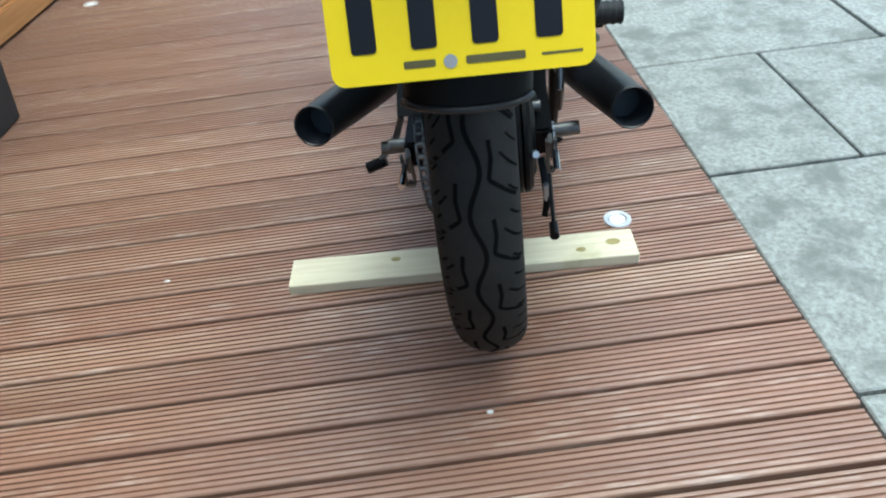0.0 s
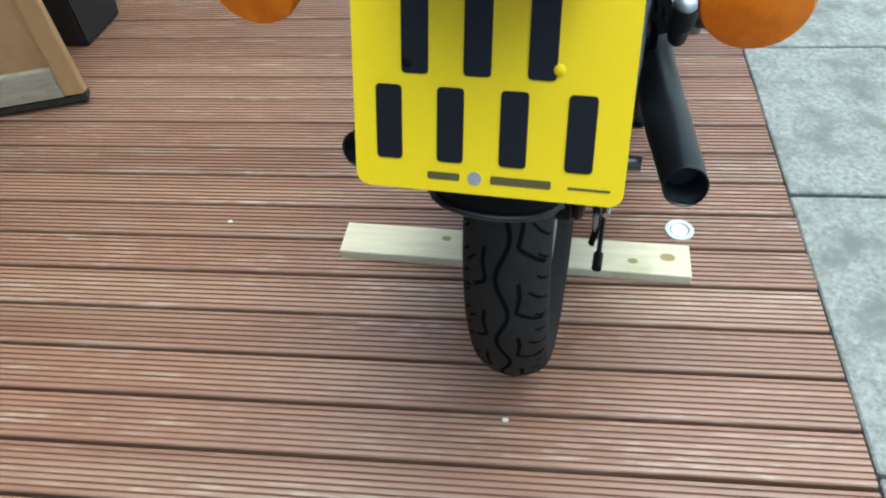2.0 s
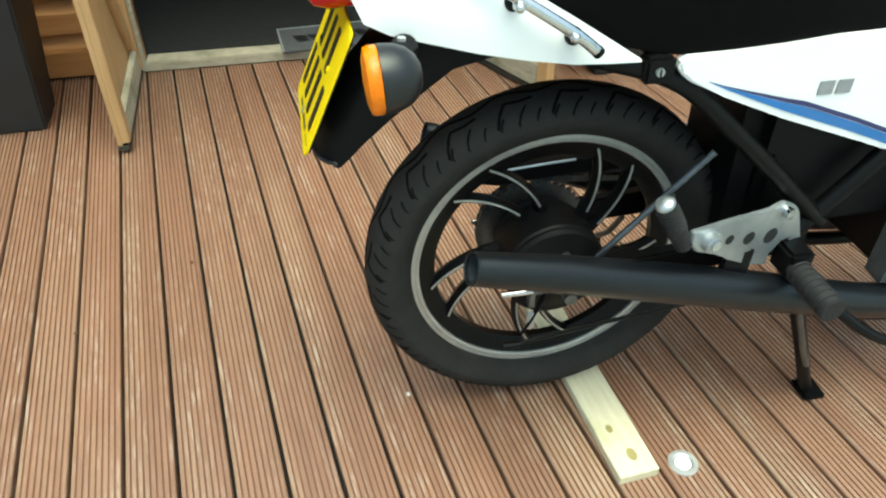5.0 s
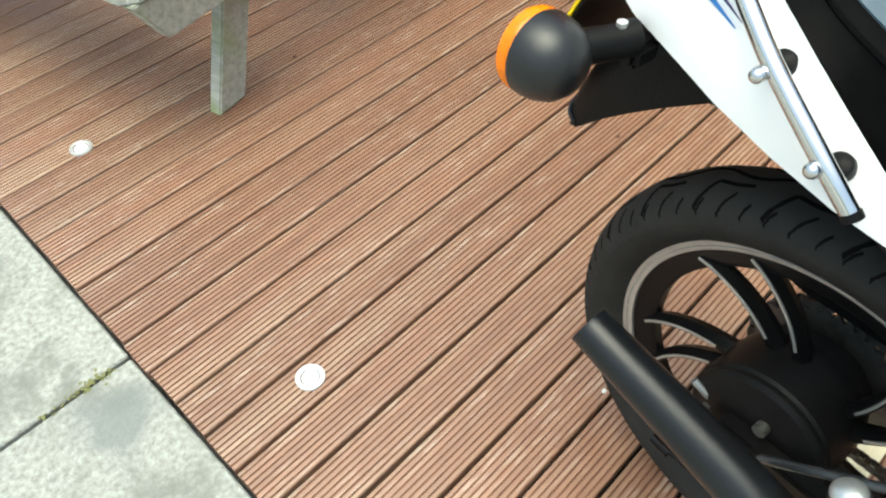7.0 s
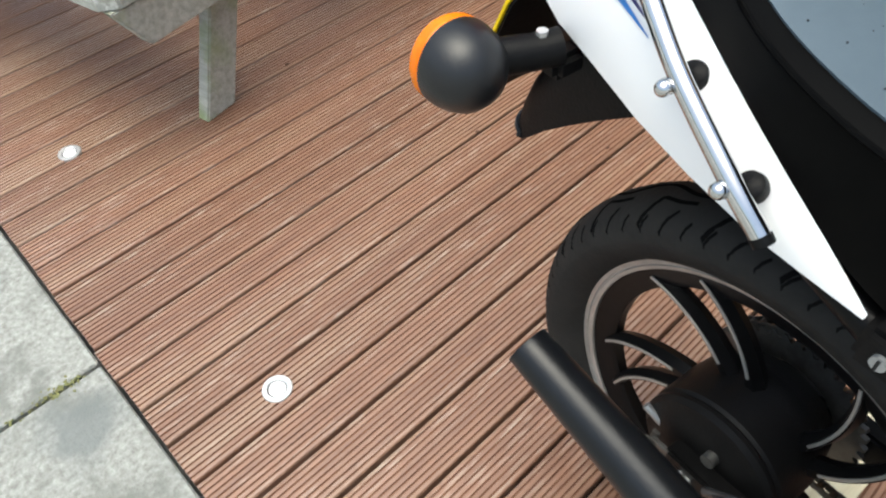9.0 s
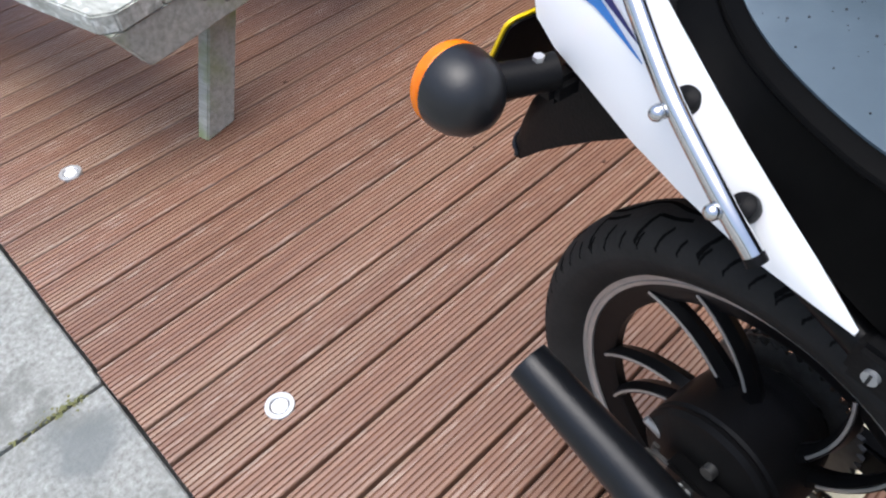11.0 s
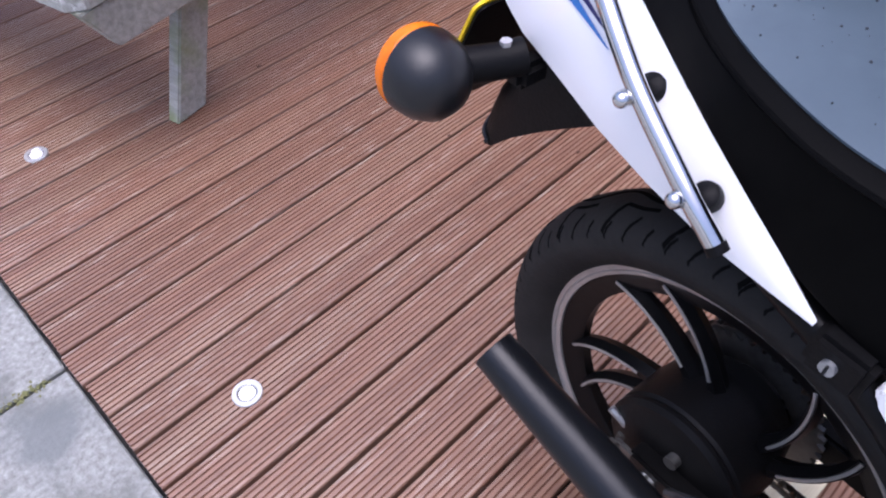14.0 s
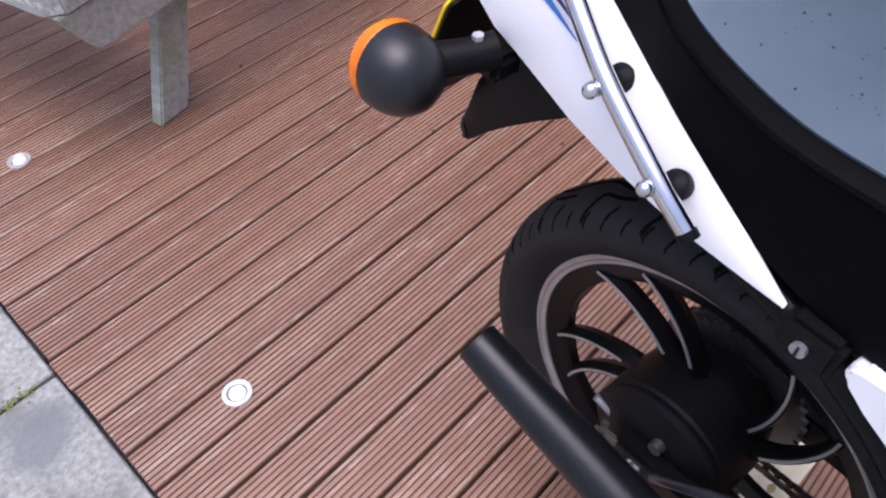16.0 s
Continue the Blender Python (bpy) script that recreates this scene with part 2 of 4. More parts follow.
# ---- mesh helpers ----
def link(name, bm, material, parent=None, label="", smooth=True, m=None, bevel=0.0, segs=2):
    """One mesh object from a bmesh, under a parent or at top level."""
    if bevel:
        bmesh.ops.bevel(bm, geom=list(bm.edges), offset=bevel, segments=segs, affect="EDGES", clamp_overlap=True)
    bmesh.ops.recalc_face_normals(bm, faces=bm.faces)
    me = bpy.data.meshes.new(name)
    bm.to_mesh(me)
    bm.free()
    if smooth:
        me.shade_smooth()
        me.set_sharp_from_angle(angle=radians(35))
    for one in (material if isinstance(material, (list, tuple)) else [material]):
        me.materials.append(one)
    ob = new(name, me)
    if m is not None:
        ob.matrix_world = m
    if parent is not None:
        ob.parent = parent
    if label:
        tagged(ob, label)
    return ob


def part(name, bm, material, parent, label="", **kw):
    return link(name, bm, material, parent, label, **kw)


def thing(name, label, category, group="", at=(0, 0, 0), turn=0.0):
    ob = new(name)
    ob.matrix_world = pose(*at, 0, 0, turn)
    return tagged(ob, label, category, group)


def box(sx, sy, sz, c=(0, 0, 0), bm=None, m=None):
    bm = bm or bmesh.new()
    mm = Matrix.Translation(c) @ (m or Matrix()) @ Matrix.Diagonal((sx, sy, sz, 1))
    bmesh.ops.create_cube(bm, size=1.0, matrix=mm)
    return bm


def prism(outline, z0, z1, bm=None, m=None):
    """An outline in x, y, carried from z0 to z1."""
    bm = bm or bmesh.new()
    m = m or Matrix()
    lo = [bm.verts.new(m @ Vector((x, y, z0))) for x, y in outline]
    hi = [bm.verts.new(m @ Vector((x, y, z1))) for x, y in outline]
    k = len(outline)
    for i in range(k):
        bm.faces.new((lo[i], lo[(i + 1) % k], hi[(i + 1) % k], hi[i]))
    bm.faces.new(hi)
    bm.faces.new(lo[::-1])
    return bm


def lathe(profile, n=48, bm=None, m=None, closed=True):
    """A profile of (radius, along) turned round the x axis."""
    bm = bm or bmesh.new()
    m = m or Matrix()
    rings = []
    for i in range(n):
        a = 2 * math.pi * i / n
        rings.append([bm.verts.new(m @ Vector((x, r * math.cos(a), r * math.sin(a)))) for r, x in profile])
    k = len(profile)
    for i in range(n):
        p, q = rings[i], rings[(i + 1) % n]
        for j in range(k if closed else k - 1):
            bm.faces.new((p[j], p[(j + 1) % k], q[(j + 1) % k], q[j]))
    return bm


def spline(points, n):
    """n points along a smooth curve through the given ones."""
    pts = [Vector(p) for p in points]
    if len(pts) == 2:
        return [pts[0].lerp(pts[1], i / (n - 1)) for i in range(n)]
    ext = [2 * pts[0] - pts[1]] + pts + [2 * pts[-1] - pts[-2]]
    out = []
    for i in range(n):
        u = i / (n - 1) * (len(pts) - 1)
        k = min(int(u), len(pts) - 2)
        u -= k
        a, b, c, d = ext[k:k + 4]
        out.append(0.5 * ((2 * b) + (c - a) * u + (2 * a - 5 * b + 4 * c - d) * u * u + (3 * b - a - 3 * c + d) * u ** 3))
    return out


def tube(points, radius, n=16, sides=12, bm=None, flat=1.0, up=(0, 0, 1), ends=True):
    """A tube along a smooth curve; radius is a number or one value for each given point."""
    bm = bm or bmesh.new()
    pts = spline(points, n)
    rad = [radius] * n if isinstance(radius, (int, float)) else [float(np.interp(i / (n - 1) * (len(radius) - 1), range(len(radius)), radius)) for i in range(n)]
    rings = []
    for i, p in enumerate(pts):
        d = (pts[min(i + 1, n - 1)] - pts[max(i - 1, 0)]).normalized()
        side = d.cross(Vector(up))
        side = side.normalized() if side.length > 1e-4 else Vector((1, 0, 0))
        top = side.cross(d)
        rings.append([bm.verts.new(p + rad[i] * (math.cos(a) * side + flat * math.sin(a) * top)) for a in (2 * math.pi * j / sides for j in range(sides))])
    for p, q in zip(rings, rings[1:]):
        for j in range(sides):
            bm.faces.new((p[j], p[(j + 1) % sides], q[(j + 1) % sides], q[j]))
    if ends:
        bm.faces.new(rings[0][::-1])
        bm.faces.new(rings[-1])
    return bm


def loft(sections, bm=None, caps=True, closed=True):
    """Sections of equally many points, joined into a skin."""
    bm = bm or bmesh.new()
    rings = [[bm.verts.new(p) for p in s] for s in sections]
    k = len(rings[0])
    for p, q in zip(rings, rings[1:]):
        for j in range(k if closed else k - 1):
            bm.faces.new((p[j], p[(j + 1) % k], q[(j + 1) % k], q[j]))
    if caps and closed:
        bm.faces.new(rings[0][::-1])
        bm.faces.new(rings[-1])
    return bm


def thick(bm, t):
    """Gives a skin thickness."""
    bmesh.ops.recalc_face_normals(bm, faces=bm.faces)
    bmesh.ops.solidify(bm, geom=list(bm.faces), thickness=t)
    return bm


def ball(r, c=(0, 0, 0), bm=None, m=None, seg=24, rings=14):
    bm = bm or bmesh.new()
    bmesh.ops.create_uvsphere(bm, u_segments=seg, v_segments=rings, radius=r, matrix=Matrix.Translation(c) @ (m or Matrix()))
    return bm


def disc(r, depth, m, bm=None, seg=24, r2=None):
    bm = bm or bmesh.new()
    bmesh.ops.create_cone(bm, cap_ends=True, segments=seg, radius1=r, radius2=r if r2 is None else r2, depth=depth, matrix=m)
    return bm


def ring_outline(r, n=24, c=(0, 0)):
    return [(c[0] + r * math.cos(2 * math.pi * i / n), c[1] + r * math.sin(2 * math.pi * i / n)) for i in range(n)]


XAX = pose(0, 0, 0, 0, 90, 0)

# ---- ground, slabs and deck ----
EDGE, PITCH, FIRST = 0.510, 0.08815, -0.3902
bm = bmesh.new()
bmesh.ops.create_grid(bm, x_segments=8, y_segments=8, size=400)
tagged(link("ground", bm, GROUND, m=pose(0, 0, -0.13), smooth=False), "pale paved ground round the deck", "ground", kind="structure")

joists = link("deck_frame", box(2.47, 7.90, 0.06, (EDGE - 1.245, -0.302, -0.06)), GAP, smooth=False)
tagged(joists, "dark timber frame under the deck boards", "deck", kind="structure")

pavement = thing("pavement", "weathered grey concrete paving slabs beside the deck", "pavement")
tagged(pavement, kind="structure")
part("bedding", box(3.36, 8.7, 0.05, (EDGE + 1.69, -0.11, -0.085)), SOIL, pavement, smooth=False)

deck = tagged(new("deck"), "reddish-brown grooved timber deck", "deck", kind="structure")


def board_mesh(length, width, grooves=7, depth=0.0024, h=0.026):
    """A deck board with grooves along x, its top at z 0 and its middle at y 0."""
    flank, pitch = 0.004, (width - 0.008) / grooves
    prof, low = [(-width / 2, -h), (-width / 2, -0.003), (-width / 2 + 0.002, -0.0004)], set()
    for i in range(grooves):
        y = -width / 2 + flank + pitch * i
        prof += [(y + 0.32 * pitch, 0), (y + 0.40 * pitch, -depth), (y + 0.60 * pitch, -depth), (y + 0.68 * pitch, 0)]
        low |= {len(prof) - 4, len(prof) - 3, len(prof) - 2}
    prof += [(width / 2 - 0.002, -0.0004), (width / 2, -0.003), (width / 2, -h)]
    bm = bmesh.new()
    a = [bm.verts.new((-length / 2, y, z)) for y, z in prof]
    b = [bm.verts.new((length / 2, y, z)) for y, z in prof]
    for i in range(len(prof) - 1):
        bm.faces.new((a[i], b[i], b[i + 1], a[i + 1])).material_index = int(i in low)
    bm.faces.new(a)
    bm.faces.new(b[::-1])
    bmesh.ops.recalc_face_normals(bm, faces=bm.faces)
    me = bpy.data.meshes.new("deck_board")
    bm.to_mesh(me)
    bm.free()
    me.materials.append(DECK)
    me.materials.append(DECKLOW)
    return me


BOARD_LENGTH = 2.50
BOARD = board_mesh(BOARD_LENGTH, PITCH - 0.0072)
for n in range(-44, 46):
    ob = new("deck_board", BOARD)
    ob.location = (EDGE - BOARD_LENGTH / 2 + random.uniform(-0.002, 0.002), FIRST + PITCH * (n + 0.5), random.uniform(-0.0006, 0.0006))
    ob.rotation_euler = (random.uniform(-0.002, 0.002), 0, random.uniform(-0.0007, 0.0007))
    ob.parent = deck

ROWS_Y = [-4.46, -3.88, -3.30, -2.715, -2.13, -1.55, -0.976, -0.368, 0.2, 0.705, 1.29, 1.88, 2.47, 3.06, 3.65, 4.24]
for r, (ya, yb) in enumerate(zip(ROWS_Y, ROWS_Y[1:])):
    x = EDGE + 0.002
    first = 0.325 if abs(ya - 0.2) < 0.01 else (0.655 if r % 2 else 0.60)
    while x < 3.8:
        w = first if x < EDGE + 0.02 else min(0.585, 3.87 - x)
        bm = box(w - 0.008, yb - ya - 0.008, 0.045)
        link("paving_slab", bm, STAINED if abs(ya + 0.976) < 0.01 and x < EDGE + 0.05 else SLAB, pavement, bevel=0.003, segs=1, smooth=False,
             m=pose(x + w / 2, (ya + yb) / 2, -0.0268 + random.uniform(-0.0015, 0.0015), random.uniform(-0.2, 0.2), random.uniform(-0.2, 0.2), 0))
        x += w

# ---- shed with its open double doors ----
SHED = pose(-1.590, 0.02, 0, 0, 0, -7.4)
DOOR_A, DOOR_B, WALL_T, WALL_H = -0.76, 0.31, 0.045, 2.0


def shed_wall(name, ya, yb, za, zb, label):
    w = tagged(new(name), label, "wall", kind="structure")
    w.matrix_world = SHED
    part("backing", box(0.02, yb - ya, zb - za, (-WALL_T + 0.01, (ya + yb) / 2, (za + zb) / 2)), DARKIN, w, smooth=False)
    step, z = 0.115, za
    while z < zb - 0.01:
        h = min(step, zb - z)
        prof = [(-WALL_T + 0.02, z), (0.004, z), (0.008, z + 0.006), (0.004, z + h * 0.6), (-0.012, z + h - 0.008), (-0.012, z + h), (-WALL_T + 0.02, z + h)]
        bm = loft([[Vector((x, ya, zz)) for x, zz in prof], [Vector((x, yb, zz)) for x, zz in prof]])
        part("cladding_board", bm, CLAD, w, smooth=False)
        z += h
    return w


shed_wall("wall_shed_far", DOOR_B, 3.2, 0.03, WALL_H, "orange-brown shiplap cladding of the shed front")
shed_wall("wall_shed_near", -3.4, DOOR_A, 0.03, WALL_H, "orange-brown shiplap cladding of the shed front")
shed_wall("wall_shed_head", DOOR_A, DOOR_B, 1.86, WALL_H, "shiplap cladding over the shed doorway")
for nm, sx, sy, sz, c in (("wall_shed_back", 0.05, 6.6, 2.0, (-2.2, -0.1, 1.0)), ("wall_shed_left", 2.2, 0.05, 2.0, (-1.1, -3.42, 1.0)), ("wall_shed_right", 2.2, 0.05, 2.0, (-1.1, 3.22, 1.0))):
    tagged(link(nm, box(sx, sy, sz, c), DARKIN, m=SHED, smooth=False), "inner wall of the shed, painted near-black for the shade indoors", "wall", kind="structure")
tagged(link("ceiling", box(2.5, 6.8, 0.04, (-1.05, -0.1, 2.03)), DARKIN, m=SHED, smooth=False), "underside of the shed roof, painted near-black for the shade indoors", "ceiling", kind="structure")
FELT = mat("roofing_felt", (0.075, 0.082, 0.075), 0.9, second=(0.055, 0.060, 0.056), scale=60, spots=(0.10, 0.105, 0.09), spot_scale=3, bump=0.4, bump_scale=200)
tagged(link("roof_shed", box(2.62, 6.96, 0.02, (-1.05, -0.1, 2.062)), FELT, m=SHED, smooth=False), "dark grey felt roof of the shed", "roof", kind="structure")
tagged(link("floor_shed", box(2.15, 6.5, 0.02, (-1.10, -0.1, 0.024)), CARPET, m=SHED, smooth=False), "dark grey carpeted shed floor, blackened for the shade indoors", "floor", kind="structure")
tagged(link("door_sill", box(0.075, DOOR_B - DOOR_A + 0.04, 0.034, (-0.015, (DOOR_A + DOOR_B) / 2, 0.019)), RAIL, m=SHED, bevel=0.004), "weathered grey timber sill of the shed doorway", "sill", kind="structure")
for y, nm in ((DOOR_A - 0.02, "door_post_near"), (DOOR_B + 0.02, "door_post_far")):
    tagged(link(nm, box(0.06, 0.04, 1.84, (-0.008, y, 0.95)), RAIL, m=SHED, bevel=0.003), "weathered timber door post of the shed", "door post", kind="structure")
# skirting of warm timber along the wall
for ya, yb in ((DOOR_B + 0.05, 3.2), (-3.4, DOOR_A - 0.05)):
    tagged(link("trim", box(0.022, yb - ya, 0.085, (0.021, (ya + yb) / 2, 0.052)), CLAD, m=SHED, bevel=0.004), "warm varnished timber skirting of the shed", "skirting", kind="structure")


def shed_door(name, hinge, free, swing):
    """A ledged door leaf, standing open: its panel, stiles, rails and a slanting brace, on the face that swing names."""
    d = tagged(new(name), "open shed door leaf of orange wood with weathered grey rails", "door", kind="structure")
    hv, fv = Vector((*hinge, 0)), Vector((*free, 0))
    w = (fv - hv).length
    ang = math.degrees(math.atan2((fv - hv).y, (fv - hv).x))
    d.matrix_world = pose(hinge[0], hinge[1], 0.012, 0, 0, ang)
    s, z0, z1 = swing, 0.012, 1.80
    part("panel", box(w - 0.004, 0.012, z1 - z0, (w / 2, 0, (z0 + z1) / 2)), PLY, d)
    part("bottom_strip", box(w, 0.03, 0.014, (w / 2, s * 0.008, 0.007)), SOIL, d, "dark brown bottom edge")
    for x in (0.022, w - 0.022):
        part("stile", box(0.044, 0.022, z1 - z0 - 0.01, (x, s * 0.0175, (z0 + z1) / 2 + 0.004)), PLY, d, bevel=0.002)
    for z in (0.055, 0.9, 1.76):
        part("rail", box(w - 0.092, 0.02, 0.075, (w / 2, s * 0.0165, z)), RAIL, d, "weathered grey rail", bevel=0.003)
    for za, zb in ((0.10, 0.86), (0.945, 1.72)):
        a, b = Vector((0.06, s * 0.0145, za + 0.02)), Vector((w - 0.07, s * 0.0145, zb - 0.02))
        tilt = math.degrees(math.atan2(b.z - a.z, b.x - a.x))
        part("brace", box((b - a).length - 0.02, 0.016, 0.06, m=pose(*((a + b) / 2), 0, -tilt, 0)), PLY, d, bevel=0.002)
    for z in (0.25, 1.55):
        part("hinge", box(0.16, 0.004, 0.03, (0.08, -s * 0.0085, z)), BLACKM, d, bevel=0.001)
    return d


shed_door("door_1", (-1.540, 0.340), (-1.040, 0.492), -1)
shed_door("door_2", (-1.660, -0.775), (-1.122, -0.823), 1)

mat_thing = thing("door_mat", "dark grey rubber door mat with a pale border", "mat", at=(-1.677, -0.056, 0.0365), turn=-3)
part("pad", box(0.21, 0.44, 0.008, (0, 0, 0.004)), MAT, mat_thing, bevel=0.002)
part("border", box(0.005, 0.43, 0.004, (-0.1025, 0, 0.0095)), MATEDGE, mat_thing)
for y in (-0.216, 0.216):
    part("border", box(0.21, 0.006, 0.004, (0, y, 0.0095)), MATEDGE, mat_thing)
for i in range(6):
    part("letter_bar", prism([(-0.027, -0.030), (0.027, -0.016), (0.027, 0.030), (-0.027, 0.016)], 0.008, 0.0098, m=Matrix.Translation((0.002, -0.140 + 0.056 * i, 0))), INK, mat_thing, smooth=False)

rag = thing("paper_scrap", "crumpled white scrap of paper by the sill", "litter", at=(-1.543, 0.02, 0.0))
bm = ball(0.02, (0, 0, 0.013), seg=10, rings=7)
for v in bm.verts:
    v.co = Vector((v.co.x * 0.8, v.co.y * 1.3, max(0.0, v.co.z * 0.8))) + 0.006 * noise.noise_vector(v.co * 90)
    v.co.z = max(v.co.z, 0.001)
part("scrap", bm, LEAFLITTER, rag)
jug = thing("red_container", "small red container on the dark shed floor", "container", at=(-2.35, 0.468, 0.034))
part("body", prism(ring_outline(0.035, 20), 0, 0.09), REDP, jug, bevel=0.004)
part("cap", prism(ring_outline(0.016, 16), 0.09, 0.11), BLACKP, jug)


# ---- tall tapered planters ----
def planter(x, y, turn):
    p = thing("planter", "tall tapered charcoal plastic planter standing on the deck", "planter", "planters by the shed doors", (x, y, 0.0), turn)
    wb, wt, h, t = 0.085, 0.135, 0.52, 0.008
    sq = lambda r, z: [Vector((sx * r, sy * r, z)) for sx, sy in ((-1, -1), (1, -1), (1, 1), (-1, 1))]
    bm = loft([sq(wb, 0.0), sq(wt, h)])
    part("body", bm, PLASTICG, p, bevel=0.006, segs=2)
    bm = bmesh.new()
    for sx, sy, lx, ly in ((0, -1, 2 * wt + 0.03, 0.018), (0, 1, 2 * wt + 0.03, 0.018), (-1, 0, 0.018, 2 * wt - 0.006), (1, 0, 0.018, 2 * wt - 0.006)):
        box(lx, ly, 0.03, (sx * (wt + 0.006), sy * (wt + 0.006), h + 0.012), bm)
    part("rim", bm, PLASTICG, p)
    part("soil", box(2 * wt - 0.01, 2 * wt - 0.01, 0.01, (0, 0, h + 0.004)), SOIL, p, "dark potting soil")
    return p


planter(-1.222, 0.805, -6)
planter(-1.437, -1.115, -5)

# ---- lights let into the deck ----
for x, y in (((0.297, 0.094), (0.318, -0.7015), (0.302, -1.556), (0.275, 0.885), (0.285, 1.66), (0.285, 2.44), (0.29, -2.41), (-1.412, -1.458), (-1.180, 1.735), (-1.30, 2.6), (-1.50, -2.4))):
    lamp = thing("deck_light", "round steel recessed deck light with a frosted lens", "deck light", "lights along the deck edge", (x, y, 0.0))
    part("bezel", lathe([(0.0165, -0.02), (0.0255, -0.02), (0.0265, 0.0014), (0.0255, 0.0026), (0.0185, 0.0026), (0.0165, 0.0012)], 40, m=pose(0, 0, 0, 0, -90, 0)), STEEL, lamp)
    part("lens", lathe([(0.0004, -0.018), (0.0150, -0.018), (0.0150, 0.0008), (0.0125, 0.0018), (0.0004, 0.0022)], 32, m=pose(0, 0, 0, 0, -90, 0)), FROST, lamp, "frosted white lens")
    part("seal", lathe([(0.0151, -0.015), (0.0164, -0.015), (0.0164, 0.0002), (0.0151, 0.0002)], 32, m=pose(0, 0, 0, 0, -90, 0)), SOIL, lamp, "dark seal ring")

# ---- plank under the wheel ----
plank = thing("plank", "pale sawn softwood plank lying on the deck under the rear wheel", "plank", at=(-0.0116, 0.0205, 0.0), turn=-3.5)
part("board", box(0.628, 0.074, 0.021, (0, 0, 0.0105)), PLANKM, plank, bevel=0.0015, segs=1)
for x, y, r in ((0.275, 0.004, 0.009), (0.215, -0.010, 0.006), (-0.12, 0.012, 0.006)):
    bm = prism([(x + r * 1.5 * math.cos(a), y + r * math.sin(a)) for a in (2 * math.pi * i / 14 for i in range(14))], 0.0208, 0.0213)
    part("knot", bm, KNOT, plank)

# ---- flecks on the deck ----
for x, y, s, mt in ((-0.009, -0.315, 0.004, LEAFLITTER), (-0.569, 0.089, 0.004, LEAFLITTER), (-0.553, -0.675, 0.0045, BROWNFLECK), (-0.248, -1.461, 0.005, BROWNFLECK), (-0.394, -0.922, 0.004, BROWNFLECK)):
    fl = tagged(link("fleck", ball(s, seg=8, rings=5, m=Matrix.Diagonal((1.4, 1, 0.4, 1))), mt, m=pose(x, y, s * 0.35)), "small fleck of debris on the deck boards", "debris", "flecks on the deck")

# ---- picnic table ----
table = thing("picnic_table", "weathered grey timber picnic table with lichen on its bench", "picnic table", at=(0.006, -1.398, 0.0), turn=12.5)
TC = -0.634          # middle of the table across
LEN = 1.35


def lean_leg(foot, top, y, w=0.085, t=0.036):
    a, b = Vector((foot, y, 0)), Vector((top, y, 0.70))
    d = (b - a).normalized()
    half = w / 2 / d.z
    sec = lambda p: [Vector((p.x - half, y - t / 2, p.z)), Vector((p.x + half, y - t / 2, p.z)), Vector((p.x + half, y + t / 2, p.z)), Vector((p.x - half, y + t / 2, p.z))]
    return loft([sec(a), sec(b)])


for y in (-0.03, -LEN + 0.2):
    for s in (1, -1):
        part("leg", lean_leg(TC + s * 0.60, TC + s * 0.31, y), GREYWOOD, table, bevel=0.004)
    prof = [(TC - 0.784, 0.376), (TC - 0.726, 0.278), (TC + 0.726, 0.278), (TC + 0.784, 0.376)]
    bm = loft([[Vector((x, y + 0.024, z)) for x, z in prof], [Vector((x, y + 0.060, z)) for x, z in prof]])
    part("bench_beam", bm, GREYWOOD, table, bevel=0.003)
    for s in (1, -1):
        for x, z in ((0.555, 0.345), (0.500, 0.315)):
            part("coach_bolt", ball(0.009, (TC + s * x, y + 0.060, z), seg=12, rings=8, m=Matrix.Diagonal((1, 0.5, 1, 1))), DULL, table, "rusty coach bolt head")
    part("top_beam", box(0.66, 0.036, 0.07, (TC, y + 0.042, 0.665)), GREYWOOD, table, bevel=0.003)
for s in (1, -1):
    for k in (0, 1):
        a, b, ya, yb = TC + s * (0.795 - 0.146 * k), TC + s * (0.657 - 0.146 * k), 0.036, -LEN + 0.06
        cut = 0.032 if k == 0 else 0.004
        part("bench_plank", prism([(b, yb), (a, yb), (a, ya - cut), (a - s * cut, ya), (b, ya)], 0.3765, 0.4185), LICHEN, table, "lichen-spotted grey bench plank", bevel=0.004)
for k in range(5):
    part("top_plank", box(0.125, LEN, 0.034, (TC - 0.27 + 0.135 * k, -LEN / 2 + 0.085, 0.718)), LICHEN, table, bevel=0.004)

# ---- motorcycle ----
bike = thing("motorcycle", "white and blue sports motorcycle parked on the timber deck", "motorcycle", at=(0.0263, -0.080, 0.0), turn=-8.4)
# the bike's own frame: x to its right, y forward, the origin on the deck under the rear axle
WY, WZ = -0.066, 0.318     # the axle in the coordinates of the swingarm's parts
ASKEW = Matrix.Translation((0, 0, 0.3255)) @ pose(0, 0, 0, 0, -3.4, 0) @ Matrix.Translation((0, -WY, -WZ))
AX = Matrix.Translation((0.0018, 0.0006, 0.3200)) @ pose(0, 0, 0, 0, 0, 1.09) @ pose(0, 0, 0, 0, -1.25, 0)
HUB = Matrix.Translation(ASKEW @ Vector((0.04, WY, WZ)) - AX @ Vector((0.04, 0, 0))) @ AX
TAIL = Matrix.Translation((0.010, 0.075, 0.009)) @ Matrix.Diagonal((1.12, 1, 1, 1))
FORE = Matrix.Translation((0, 0.075, 0.009))

# rear wheel
wheel = new("rear_wheel")
wheel.parent = bike
prof = []
